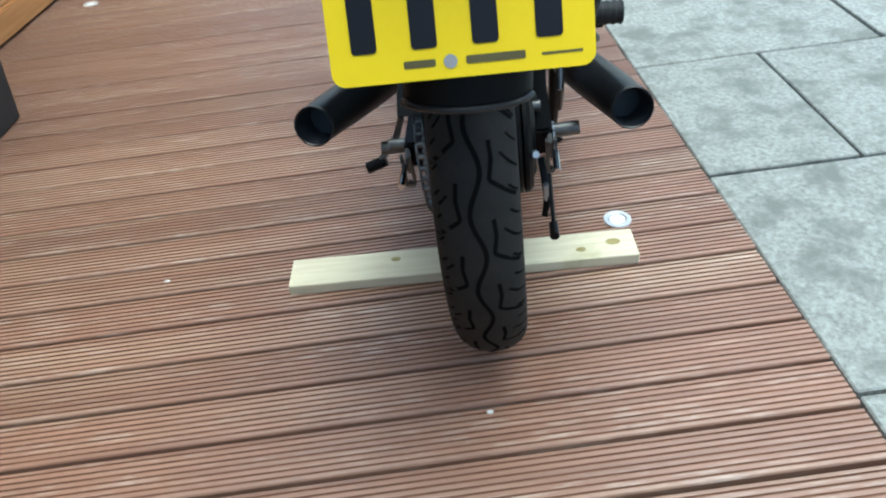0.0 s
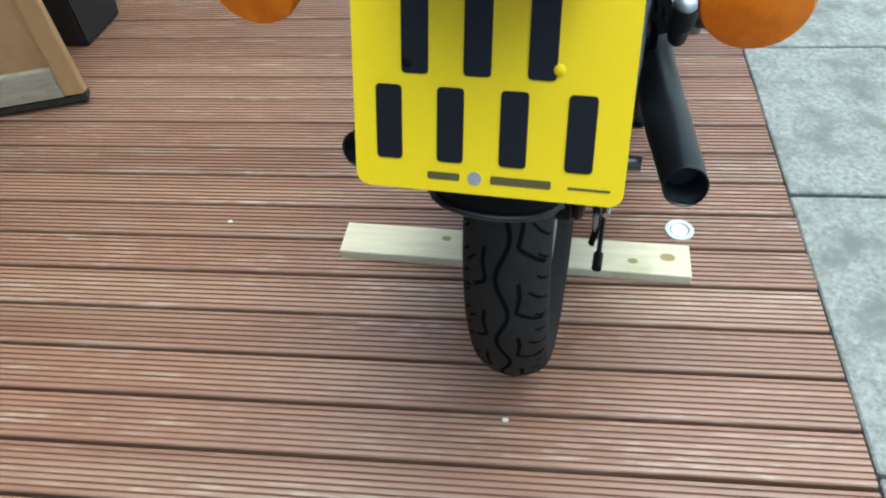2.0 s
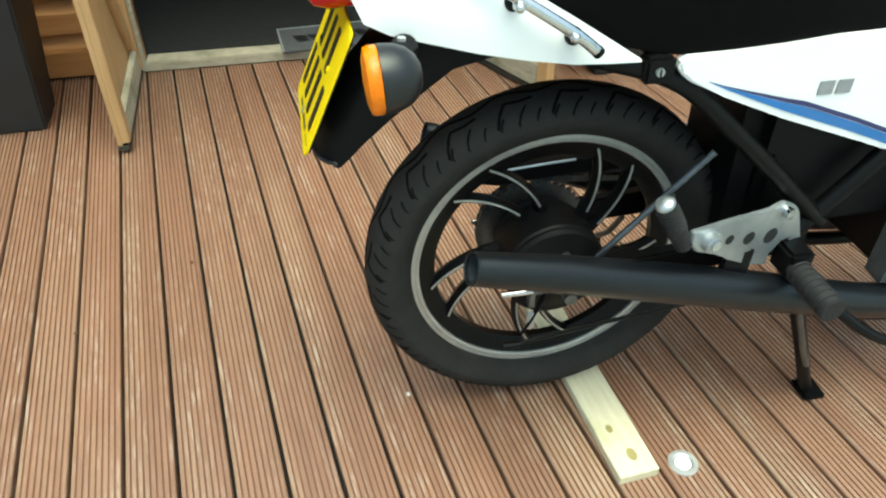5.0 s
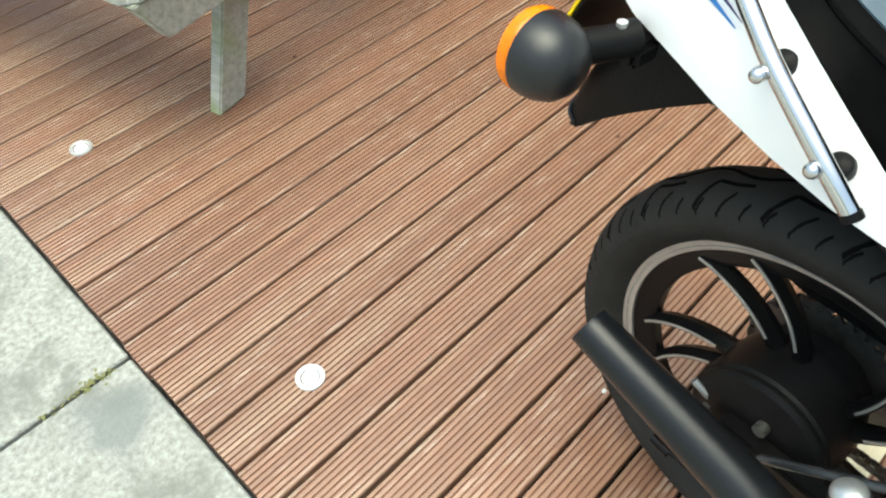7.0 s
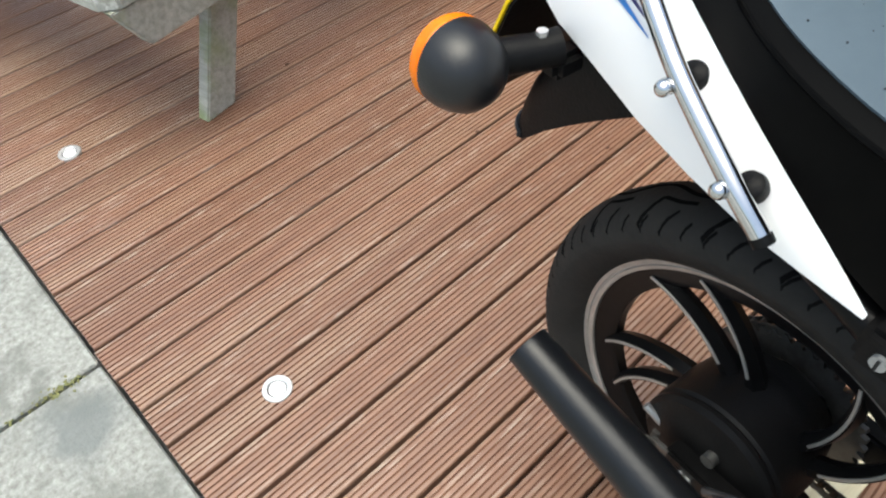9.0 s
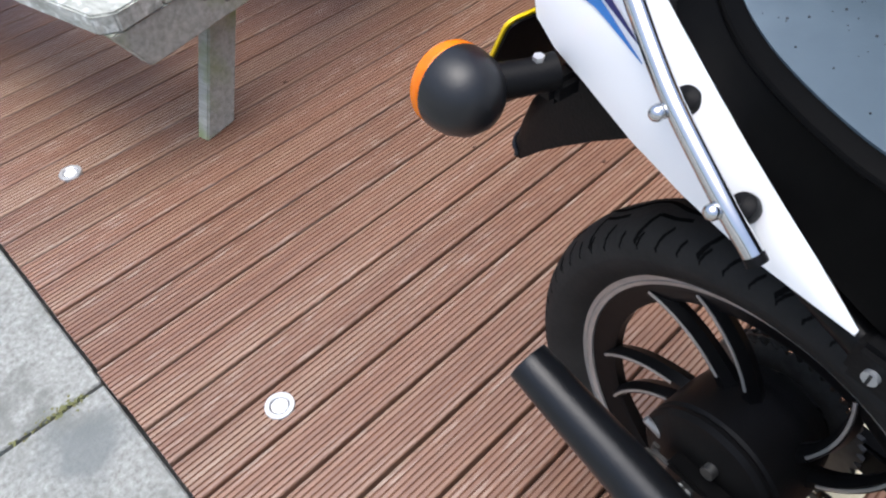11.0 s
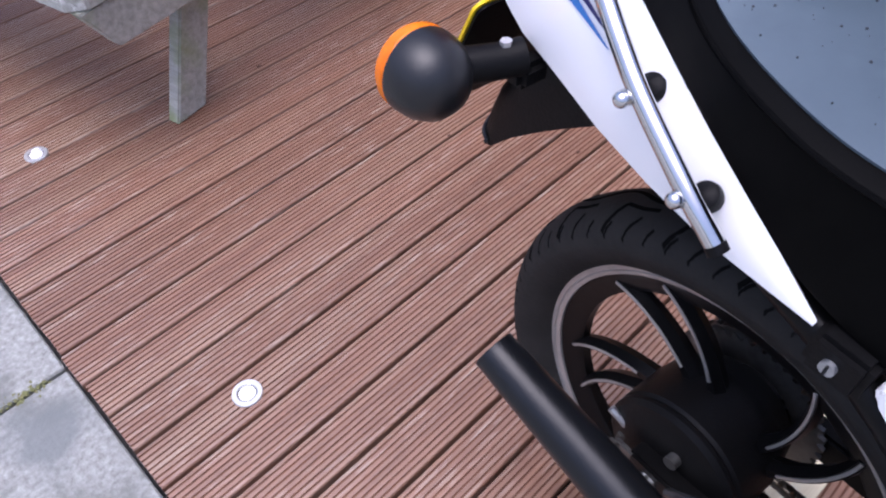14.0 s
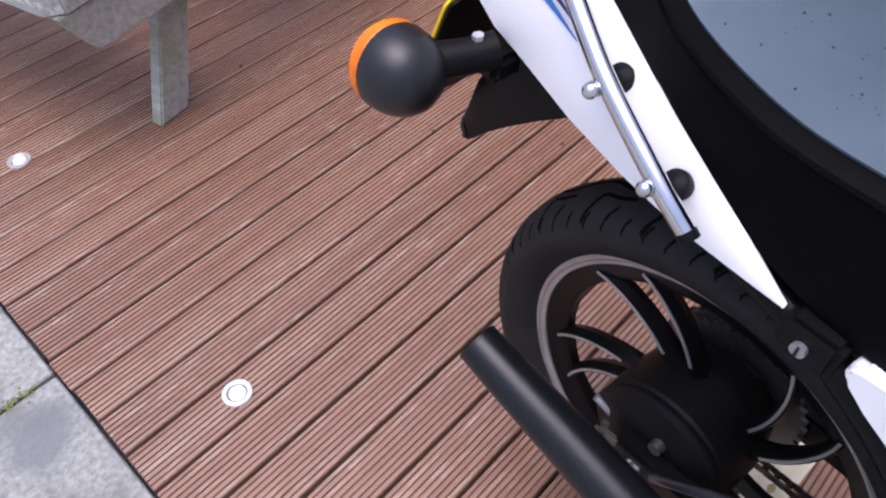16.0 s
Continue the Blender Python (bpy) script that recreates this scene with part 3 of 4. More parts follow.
prof += [(0.224, -0.0160), (0.230, -0.0220), (0.239, -0.0380)]
for i in range(45):
    a = math.pi * i / 44
    prof.append((0.2624 + 0.0398 * math.sin(a) ** 0.94, -0.0495 * math.cos(a)))
prof += [(0.239, 0.0380), (0.230, 0.0220), (0.224, 0.0160), (0.212, 0.0)]
bm = lathe(prof, 144, m=AX)
part("tyre", bm, TYRE, wheel, "black tyre with zigzag tread")
# rim: two machined flanges and a black well
rim = part("rim", lathe([(0.196, -0.011), (0.206, -0.013), (0.2163, -0.0185), (0.2163, 0.0185), (0.206, 0.013), (0.196, 0.011), (0.189, 0.007), (0.189, -0.007)], 96, m=AX), BLACKM, wheel, "black cast rim with machined flanges")
for s in (-1, 1):
    part("flange", lathe([(0.2171, s * 0.0164), (0.2176, s * 0.0209), (0.2202, s * 0.0224), (0.2228, s * 0.0225), (0.2236, s * 0.0212), (0.2246, s * 0.0212), (0.2255, s * 0.0228), (0.2312, s * 0.0232), (0.2328, s * 0.0214), (0.2310, s * 0.0164)], 96, m=AX), ALLOY, rim, "machined silver flange")
hub = part("hub", lathe([(0.050, -0.052), (0.072, -0.048), (0.078, -0.024), (0.082, -0.018), (0.084, 0.0), (0.084, 0.056), (0.081, 0.060), (0.03, 0.060), (0.03, -0.052)], 64, m=HUB), BLACKP, wheel, "black drum brake hub")
# curved spokes in pairs, each with a bright machined edge
def spoke_at(r, at_rim):
    """The middle of a spoke at the radius r; the spokes sweep back by a fifth of a right angle towards the hub."""
    f = (0.205 - r) / 0.106
    a = radians(at_rim - 21.5 * f ** 0.92)
    return Vector((0.005, r * math.cos(a), r * math.sin(a)))


for k in range(5):
    for at_rim in (50.5 + 72 * k, 71.5 + 72 * k):
        curve = [spoke_at(0.074 + (0.200 - 0.074) * i / 11, at_rim) for i in range(12)]
        sec, edge = [], []
        for i, p in enumerate(curve):
            d = (curve[min(i + 1, 11)] - curve[max(i - 1, 0)]).normalized()
            nrm = d.cross(Vector((1, 0, 0)))
            w, dp = 0.0064 + 0.0040 * max(0, 3 - i) / 3, 0.0125 - 0.002 * i / 11
            out = Vector((dp, 0, 0))
            sec.append([p + out + nrm * w * 0.55, p + out - nrm * w * 0.55, p - nrm * w * 1.15, p - out - nrm * w * 0.55, p - out + nrm * w * 0.55, p + nrm * w * 1.15])
            if i >= 2:
                edge.append((p, nrm, dp))
        part("spoke", loft(sec), BLACKM, wheel, m=HUB)
        for s in (-1, 1):
            rows = [[p + n_ * c + Vector((s * (dp + h), 0, 0)) for c, h in ((0.0014, 0.0014), (-0.0014, 0.0014), (-0.0020, -0.0004), (0.0020, -0.0004))] for p, n_, dp in edge]
            part("spoke_edge", loft(rows), ALLOY, wheel, "machined silver spoke edge", m=HUB)
# brake plate, axle and nut
plate_b = part("brake_plate", lathe([(0.079, 0.061), (0.0835, 0.063), (0.0835, 0.068), (0.078, 0.073), (0.062, 0.075), (0.055, 0.079), (0.03, 0.081), (0.0004, 0.081), (0.0004, 0.061)], 64, m=HUB), BLACKP, wheel, "black brake plate")
part("brake_cam", disc(0.008, 0.012, HUB @ Matrix.Translation((0.084, 0.008, 0.039)) @ XAX, seg=20), DULL, plate_b, "dull steel brake cam")
part("brake_adjuster", disc(0.0048, 0.026, HUB @ Matrix.Translation((0.075, -0.070, 0.009)) @ pose(0, 0, 0, 60, 20, 0), seg=12), GREYM, plate_b, "small silver adjuster barrel")
part("axle_nut", disc(0.014, 0.016, HUB @ Matrix.Translation((0.10, 0, 0)) @ XAX, seg=6), GREYM, wheel, "bright axle nut")
part("brake_clamp", box(0.007, 0.013, 0.036, m=HUB @ Matrix.Translation((0.091, -0.045, -0.077))), GREYM, wheel, "bright steel cable clamp", bevel=0.002)
part("axle", disc(0.009, 0.26, HUB @ XAX, seg=20), DULL, wheel)
part("valve", disc(0.0035, 0.03, AX @ pose(0, 0.175, -0.055, 70, 0, 0), seg=10), CHROME, wheel)

# tread grooves: near-black bands on the rubber, coloured like the shade inside a groove
def crown(a, x):
    """A point on the tyre's outside at the angle a and the sideways place x."""
    x *= 0.898
    c = min(abs(x) / 0.0495, 0.999)
    r = 0.2624 + 0.0398 * (1 - c * c) ** 0.47 + 0.0006
    return AX @ Vector((x, r * math.cos(a), r * math.sin(a)))


def strip(points, width, bm=None):
    """A groove's shade as a narrow dark band lying on the tyre along points (angle, x)."""
    bm = bm or bmesh.new()
    rows = []
    for i, (a, x) in enumerate(points):
        p, q = points[max(i - 1, 0)], points[min(i + 1, len(points) - 1)]
        da, dx = (q[0] - p[0]) * 0.30, q[1] - p[1]
        ln = math.hypot(da, dx) or 1
        oa, ox = -dx / ln * width / 2 / 0.30, da / ln * width / 2
        rows.append((bm.verts.new(crown(a + oa, x + ox)), bm.verts.new(crown(a - oa, x - ox))))
    for (p, q), (r, s) in zip(rows, rows[1:]):
        bm.faces.new((p, q, s, r))
    return bm


zig = []
for i in range(265):
    a = 2 * math.pi * i / 264
    zig.append((a, 0.0078 * math.sin(19 * a + 0.6) + 0.001))
part("tread_groove", strip(zig, 0.0060), GROOVE_SHADE, wheel)
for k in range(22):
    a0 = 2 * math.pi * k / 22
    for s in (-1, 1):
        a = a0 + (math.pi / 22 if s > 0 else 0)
        part("tread_groove", strip([(a + 0.02, s * 0.019), (a - 0.055, s * 0.023), (a - 0.12, s * 0.021)], 0.0052), GROOVE_SHADE, wheel)
        part("tread_groove", strip([(a + 0.02, s * 0.019), (a + 0.045, s * 0.030), (a + 0.075, s * 0.043), (a + 0.09, s * 0.050)], 0.0050), GROOVE_SHADE, wheel)
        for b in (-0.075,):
            part("tread_groove", strip([(a + b, s * 0.033), (a + b + 0.035, s * 0.043), (a + b + 0.06, s * 0.0525)], 0.0032), GROOVE_SHADE, wheel)

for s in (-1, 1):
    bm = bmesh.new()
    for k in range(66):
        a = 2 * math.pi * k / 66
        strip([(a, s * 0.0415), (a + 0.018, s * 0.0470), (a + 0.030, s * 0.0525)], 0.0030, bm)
    part("shoulder_tread", bm, GROOVE_SHADE, wheel)

# sprocket and chain on the left side
bm = bmesh.new()
out = []
for i in range(41 * 4):
    r = 0.098 if i % 4 in (1, 2) else 0.091
    a = 2 * math.pi * i / 164
    out.append((r * math.cos(a), r * math.sin(a)))
hole = ring_outline(0.060, 164)
lo = [[bm.verts.new(AX @ Vector((x, p[0], p[1]))) for p in ring] for ring in (out, hole) for x in (-0.068, -0.074)]
for a_, b_ in ((0, 1), (1, 3), (3, 2), (2, 0)):
    for i in range(164):
        j = (i + 1) % 164
        bm.faces.new((lo[a_][i], lo[a_][j], lo[b_][j], lo[b_][i]))
part("sprocket", bm, DULL, wheel, "worn steel sprocket")
chain = new("chain")
chain.matrix_world = ASKEW
chain.parent = bike
tagged(chain, "oily drive chain")
front = Vector((-0.071, 0.42, 0.335))
back = Vector((-0.071, WY, WZ))
path_c = []
for i in range(26):
    path_c.append(Vector((-0.071, back.y, back.z + 0.0955)).lerp(front + Vector((0, 0, 0.034)), i / 25))
for i in range(1, 9):
    a = math.pi / 2 - math.pi * i / 9
    path_c.append(front + Vector((0, 0.034 * math.cos(a), 0.034 * math.sin(a))))
for i in range(26):
    path_c.append((front - Vector((0, 0, 0.034))).lerp(Vector((-0.071, back.y, back.z - 0.0955)), i / 25) - Vector((0, 0, 0.012 * math.sin(math.pi * i / 25))))
for i in range(1, 17):
    a = -math.pi / 2 - math.pi * i / 17
    path_c.append(back + Vector((0, 0.0955 * math.cos(a), 0.0955 * math.sin(a))))
link_mesh = None
lens = [0.0]
for p, q in zip(path_c, path_c[1:]):
    lens.append(lens[-1] + (q - p).length)
total = lens[-1]
for k in range(int(total / 0.0159)):
    u = k * 0.0159
    i = max(j for j in range(len(lens) - 1) if lens[j] <= u)
    p, q = path_c[i], path_c[i + 1]
    c = p.lerp(q, (u - lens[i]) / max(lens[i + 1] - lens[i], 1e-6))
    d = (q - p).normalized()
    if link_mesh is None:
        bm = bmesh.new()
        for sx in (-1, 1):
            prism([(x * 0.0105, y * 0.0058) for x, y in ((-1, -0.6), (-0.6, -1), (0, -0.75), (0.6, -1), (1, -0.6), (1, 0.6), (0.6, 1), (0, 0.75), (-0.6, 1), (-1, 0.6))], sx * 0.0055 - 0.001, sx * 0.0055 + 0.001, bm, m=pose(0, 0, 0, 0, 90, 0) @ pose(0, 0, 0, 0, 0, 90))
        disc(0.0042, 0.013, XAX, bm, seg=8)
        bmesh.ops.recalc_face_normals(bm, faces=bm.faces)
        link_mesh = bpy.data.meshes.new("chain_link")
        bm.to_mesh(link_mesh)
        bm.free()
        link_mesh.materials.append(DULL)
    ob = new("chain_link", link_mesh)
    ob.matrix_world = Matrix.Translation(c) @ pose(0, 0, 0, math.degrees(math.atan2(d.z, d.y)), 0, 0)
    ob.parent = chain

# swingarm and brake linkage
swing = part("swingarm", box(0.20, 0.05, 0.05, (0, 0.33, 0.345)), BLACKM, bike, "black box-section swingarm", bevel=0.006, m=ASKEW)
for s in (-1, 1):
    a, b = Vector((s * 0.088, 0.33, 0.345)), Vector((s * 0.092, WY - 0.03, WZ))
    sec = lambda p, h: [p + Vector((-0.013, 0, -h)), p + Vector((0.013, 0, -h)), p + Vector((0.013, 0, h)), p + Vector((-0.013, 0, h))]
    part("swingarm_leg", loft([sec(a, 0.026), sec(b, 0.02)]), BLACKM, bike, bevel=0.004, m=ASKEW)
    part("axle_plate", box(0.006, 0.060, 0.030, (s * 0.100, WY - 0.02, WZ), m=pose(0, 0, 0, 5, 0, 0)), DULL, bike, "steel chain adjuster plate", bevel=0.002, m=ASKEW)
    part("adjuster_bolt", disc(0.005, 0.05, Matrix.Translation((s * 0.106, WY - 0.075, WZ - 0.004)) @ pose(0, 0, 0, 90, 0, 0), seg=12), CHROME, bike, m=ASKEW)
part("brake_arm", tube([(0.086, WY - 0.02, WZ - 0.03), (0.090, WY - 0.045, WZ - 0.080), (0.084, WY - 0.055, WZ - 0.110)], 0.0055, 8, 8, flat=0.5), BLACKM, bike, "dark brake arm", m=ASKEW)
part("brake_rod", tube([(0.096, WY - 0.08, WZ - 0.122), (0.10, 0.12, 0.235), (0.115, 0.36, 0.27)], 0.0035, 12, 8), BLACKM, bike, "thin dark brake rod", m=ASKEW)
part("rod_nut", disc(0.007, 0.028, Matrix.Translation((0.096, WY - 0.075, WZ - 0.122)) @ pose(0, 0, 0, 90, 0, 0), seg=12), BLACKM, bike, m=ASKEW)
part("stay_rod", tube([(0.118, 0.030, 0.378), (0.120, 0.115, 0.477), (0.122, 0.190, 0.562)], 0.0052, 14, 12), GUN, bike, "dark satin stay rod")
for s in (-1, 1):
    fork = part("adjuster_fork", box(0.004, 0.010, 0.050, (s * 0.107, WY - 0.050, WZ - 0.008)), DULL, bike, "silver adjuster fork", bevel=0.0015, m=ASKEW)
    part("fork_side", box(0.004, 0.010, 0.050, (s * 0.095, WY - 0.050, WZ - 0.008)), DULL, fork, bevel=0.0015)
    part("fork_bridge", box(0.015, 0.010, 0.005, (s * 0.101, WY - 0.050, WZ - 0.033)), DULL, fork)
    part("spacer", disc(0.010, 0.05, Matrix.Translation((s * 0.118, WY, WZ)) @ XAX, seg=20), DULL, bike, m=ASKEW)
guard = part("chain_guard", prism([(-0.16, 0.416), (-0.13, 0.436), (0.0, 0.445), (0.20, 0.442), (0.33, 0.415), (0.33, 0.395), (0.20, 0.418), (0.0, 0.421), (-0.13, 0.410)], -0.092, -0.060, m=Matrix(((0, 0, 1, 0), (1, 0, 0, 0), (0, 1, 0, 0), (0, 0, 0, 1)))), BLACKP, bike, "black chain guard", bevel=0.002, m=ASKEW)
# silver strip laid on as the highlight along the guard's upper edge
part("guard_edge", tube([(-0.060, -0.135, 0.4375), (-0.060, -0.07, 0.4425), (-0.060, 0.0, 0.4465)], 0.0022, 12, 8), GREYM, guard, "highlight of the guard's edge, laid on as a silver line")
part("return_spring", tube([(0.098, 0.02, 0.29), (0.098, 0.06, 0.30), (0.10, 0.11, 0.31)], 0.005, 10, 8), DULL, bike, m=ASKEW)

# exhaust silencers
for s in (1, -1):
    pts = [Vector((s * x, y, z)) for x, y, z in ((0.183, -0.166, 0.455), (0.178, -0.112, 0.4385), (0.167, 0.0, 0.403), (0.158, 0.11, 0.367), (0.150, 0.22, 0.332), (0.145, 0.33, 0.298), (0.132, 0.60, 0.222), (0.105, 0.79, 0.215))]
    ex = part("exhaust", tube(pts, [0.0240, 0.0258, 0.0290, 0.0310, 0.0325, 0.0330, 0.031, 0.024], 56, 36, up=(1, 0, 0), ends=False), EXH, bike, "satin black tapered exhaust silencer")
    d = (pts[0] - pts[1]).normalized()
    turn = d.to_track_quat("X", "Z").to_matrix().to_4x4()
    m = Matrix.Translation(pts[0]) @ turn
    part("tip", lathe([(0.0240, 0.0), (0.0243, 0.004), (0.0232, 0.0048), (0.0215, 0.003), (0.0210, -0.05), (0.0225, -0.05)], 36, m=m), EXH, ex)
    part("bore", lathe([(0.0209, -0.001), (0.0206, -0.045), (0.0004, -0.045)], 28, m=m, closed=False), BORE, ex, "bore painted blue-grey for smoke haze and light inside")
    part("hanger", box(0.012, 0.05, 0.06, (s * 0.140, 0.265, 0.362)), BLACKM, ex, bevel=0.003)

# mudguard: long black channel under the tail down to its tip
secs = []
for y, lo_z, up_z, w in ((0.02, 0.715, 0.760, 0.056), (-0.15, 0.708, 0.760, 0.056), (-0.25, 0.684, 0.755, 0.056), (-0.296, 0.649, 0.742, 0.055), (-0.331, 0.620, 0.715, 0.054), (-0.365, 0.590, 0.672, 0.053), (-0.388, 0.566, 0.626, 0.052), (-0.400, 0.554, 0.590, 0.051), (-0.406, 0.552, 0.563, 0.0505)):
    bulge = 0.004 + 0.024 * max(0.0, (-y - 0.30) / 0.106)
    hgt = up_z - lo_z
    row = [Vector((w, y, lo_z)), Vector((w, y, lo_z + 0.35 * hgt)), Vector((w * 0.98, y, lo_z + 0.7 * hgt))]
    row += [Vector((w * 0.96 * math.cos(a), y - bulge * math.sin(a), lo_z + 0.75 * hgt + 0.25 * hgt * math.sin(a))) for a in (math.pi * k / 8 for k in range(1, 8))]
    row += [Vector((-p.x, p.y, p.z)) for p in row[2::-1]]
    secs.append(row)
part("mudguard", thick(loft(secs, closed=False), 0.004), BLACKP, bike, "black plastic rear mudguard", m=TAIL)

part("mudguard_lip", tube([p + Vector((0, -0.001, -0.001)) for p in secs[-1][1:-1]], 0.0032, 36, 10), HOUSING, bike, "rolled black lip of the mudguard", m=TAIL)

# number plate with its bracket
plate_m = Matrix.Translation((0.007, -0.3355, 0.6825)) @ pose(0, 0, 0, 0, -2.0, 0) @ pose(0, 0, 0, 90 - 25, 0, 0)
PW, PH = 0.212, 0.167


def rounded(w, h, r, n=5):
    out = []
    for cx, cy, a0 in ((w / 2 - r, h / 2 - r, 0), (-w / 2 + r, h / 2 - r, 90), (-w / 2 + r, -h / 2 + r, 180), (w / 2 - r, -h / 2 + r, 270)):
        out += [(cx + r * math.cos(radians(a0 + 90 * i / n)), cy + r * math.sin(radians(a0 + 90 * i / n))) for i in range(n + 1)]
    return out


plate = part("number_plate", prism(rounded(PW, PH, 0.011), -0.0015, 0.0015, m=plate_m), YELLOW, bike, "yellow two-line number plate", smooth=False)
CW, CH = 0.021, 0.058
for row, xs in ((0.037, (-0.056, -0.008, 0.040)), (-0.030, (-0.077, -0.028, 0.021, 0.071))):
    for x in xs:
        part("character_bar", prism(rounded(CW, CH, 0.003, 2), 0.0016, 0.0024, m=plate_m @ Matrix.Translation((x, row, 0))), PRINT, plate, smooth=False)
for x, w, h in ((-0.033, 0.026, 0.006), (0.028, 0.047, 0.0065)):
    part("small_print_bar", prism(rounded(w, h, 0.001, 1), 0.0016, 0.0020, m=plate_m @ Matrix.Translation((x, -0.0705, 0))), PRINT2, plate, smooth=False)
part("small_print_bar", prism(rounded(0.032, 0.002, 0.0005, 1), 0.0016, 0.0019, m=plate_m @ Matrix.Translation((0.080, -0.0715, 0))), PRINT2, plate, smooth=False)
part("roundel", prism(ring_outline(0.0055, 24), 0.0016, 0.0022, m=plate_m @ Matrix.Translation((-0.008, -0.0705, 0))), MATEDGE, plate, "small silver roundel", smooth=False)
part("plate_screw", ball(0.0045, m=plate_m @ Matrix.Translation((0.052, 0.016, 0.0015)) @ Matrix.Diagonal((1, 1, 0.6, 1)), seg=14, rings=8), YELLOW, plate, "yellow capped screw")
part("plate_screw", ball(0.0045, m=plate_m @ Matrix.Translation((-0.062, 0.016, 0.0015)) @ Matrix.Diagonal((1, 1, 0.6, 1)), seg=14, rings=8), BLACKP, plate, "black capped screw")
part("plate_backing", prism(rounded(PW - 0.006, PH - 0.006, 0.010), -0.0045, -0.0017), BLACKP, bike, "black plate backing", m=plate_m, smooth=False)

# tail light
secs = []
for y, w, z0, z1 in ((-0.335, 0.066, 0.765, 0.845), (-0.385, 0.068, 0.760, 0.848), (-0.412, 0.066, 0.757, 0.846), (-0.428, 0.060, 0.760, 0.838), (-0.433, 0.050, 0.768, 0.828)):
    zc, hh = (z0 + z1) / 2, (z1 - z0) / 2
    secs.append([Vector((-0.020 + w * (abs(math.cos(a)) ** 0.45) * (1 if math.cos(a) > 0 else -1), y + 0.35 * (z1 - zc - hh * math.sin(a)) * 0.6, zc + hh * (abs(math.sin(a)) ** 0.45) * (1 if math.sin(a) > 0 else -1))) for a in (2 * math.pi * i / 32 for i in range(32))])
tail_light = part("tail_light", loft(secs), RED, bike, "red tail light lens", m=Matrix.Translation((0.030, 0.075, 0.014)))
for k in range(4):
    part("lens_rib", box(0.072 - 0.004 * k, 0.003, 0.003, (-0.020, -0.4305 + 0.0006 * k, 0.776 + 0.008 * k)), RED, tail_light)
part("tail_light_base", box(0.125, 0.05, 0.10, (0.010, -0.243, 0.817)), BLACKP, bike, bevel=0.01)

# indicators
for s in (1, -1):
    c = Vector((s * 0.183, -0.274 if s > 0 else -0.289, 0.7395))
    ind = new("indicator")
    ind.parent = bike
    m = Matrix.Translation(c) @ pose(0, 0, 0, 4, 0, 0)
    yax = m @ pose(0, 0, 0, 0, 0, -90) @ Matrix.Scale(1.04, 4)
    part("housing", lathe([(0.0004, -0.040), (0.012, -0.0385), (0.022, -0.0335), (0.030, -0.0245), (0.035, -0.012), (0.0365, 0.0), (0.0365, 0.004), (0.034, 0.004), (0.033, 0.0), (0.0004, -0.002)], 40, m=yax), HOUSING, ind, "black domed housing")
    part("lens", lathe([(0.0352, 0.0045), (0.0362, 0.006), (0.0362, 0.014), (0.034, 0.0185), (0.023, 0.0215), (0.0004, 0.0230), (0.0004, 0.0045)], 40, m=yax), AMBER, ind, "amber lens")
    part("stalk", tube([c + Vector((-s * 0.030, 0.012, 0.0)), c + Vector((-s * 0.060, 0.027, 0.001)), c + Vector((-s * 0.077, 0.034, 0.002))], [0.0165, 0.0155, 0.0165], 12, 16), BLACKP, ind, "black rubber stalk")
    part("stalk_bolt", disc(0.0052, 0.005, Matrix.Translation(c + Vector((-s * 0.062, 0.028, 0.0175))), seg=6), STEEL, ind, "bright bolt head")
    part("stalk_foot", box(0.034, 0.024, 0.024, c + Vector((-s * 0.080, 0.036, -0.012))), BLACKP, ind, bevel=0.006)

# tail panels, white with blue stripes
stations = [  # y, lower (x, z), upper (x, z), bulge
    (-0.300, 0.080, 0.800, 0.060, 0.858, 0.006),
    (-0.285, 0.086, 0.765, 0.064, 0.868, 0.010),
    (-0.255, 0.091, 0.751, 0.066, 0.868, 0.014),
    (-0.215, 0.095, 0.741, 0.070, 0.858, 0.016),
    (-0.150, 0.104, 0.726, 0.086, 0.826, 0.014),
    (-0.090, 0.109, 0.715, 0.099, 0.795, 0.010),
    (-0.030, 0.111, 0.706, 0.105, 0.760, 0.006),
    (0.015, 0.110, 0.703, 0.107, 0.732, 0.004),
    (0.058, 0.110, 0.702, 0.111, 0.705, 0.001)]


def panel_point(s, k, u, off=0.0):
    """A point on a tail panel: station k (may lie between two), u from the lower edge (0) to the upper (1)."""
    i = min(int(k), len(stations) - 2)
    f = k - i
    y, xl, zl, xu, zu, b = [p + (q - p) * f for p, q in zip(stations[i], stations[i + 1])]
    x = xl + 0.004 + (xu - xl - 0.004) * u + 0.6 * b * math.sin(math.pi * u)
    return Vector((s * (x + off), y, zl + (zu - zl) * u + off * 0.4))


for s in (1, -1):
    bm = loft([[panel_point(s, k / 2, u / 10) for u in range(11)] for k in range(17)], closed=False)
    tailp = part("tail_panel", thick(bm, 0.003), WHITE, bike, "glossy white tail panel with blue stripes")
    for ua, ub, mt, ks in ((0.53, 0.62, BLUE, (0.6, 3.9)), (0.622, 0.685, NAVY, (0.8, 3.95))):
        rows = []
        for i in range(15):
            k = ks[0] + (ks[1] - ks[0]) * i / 14
            w = 1.0 if i < 9 else (14 - i) / 5
            rows.append([panel_point(s, k, ua + (ub - ua) * (1 - w) * 0.9, 0.0016), panel_point(s, k, ub, 0.0016)])
        part("stripe", loft(rows, closed=False), mt, tailp, "blue stripe" if mt is BLUE else "navy stripe")
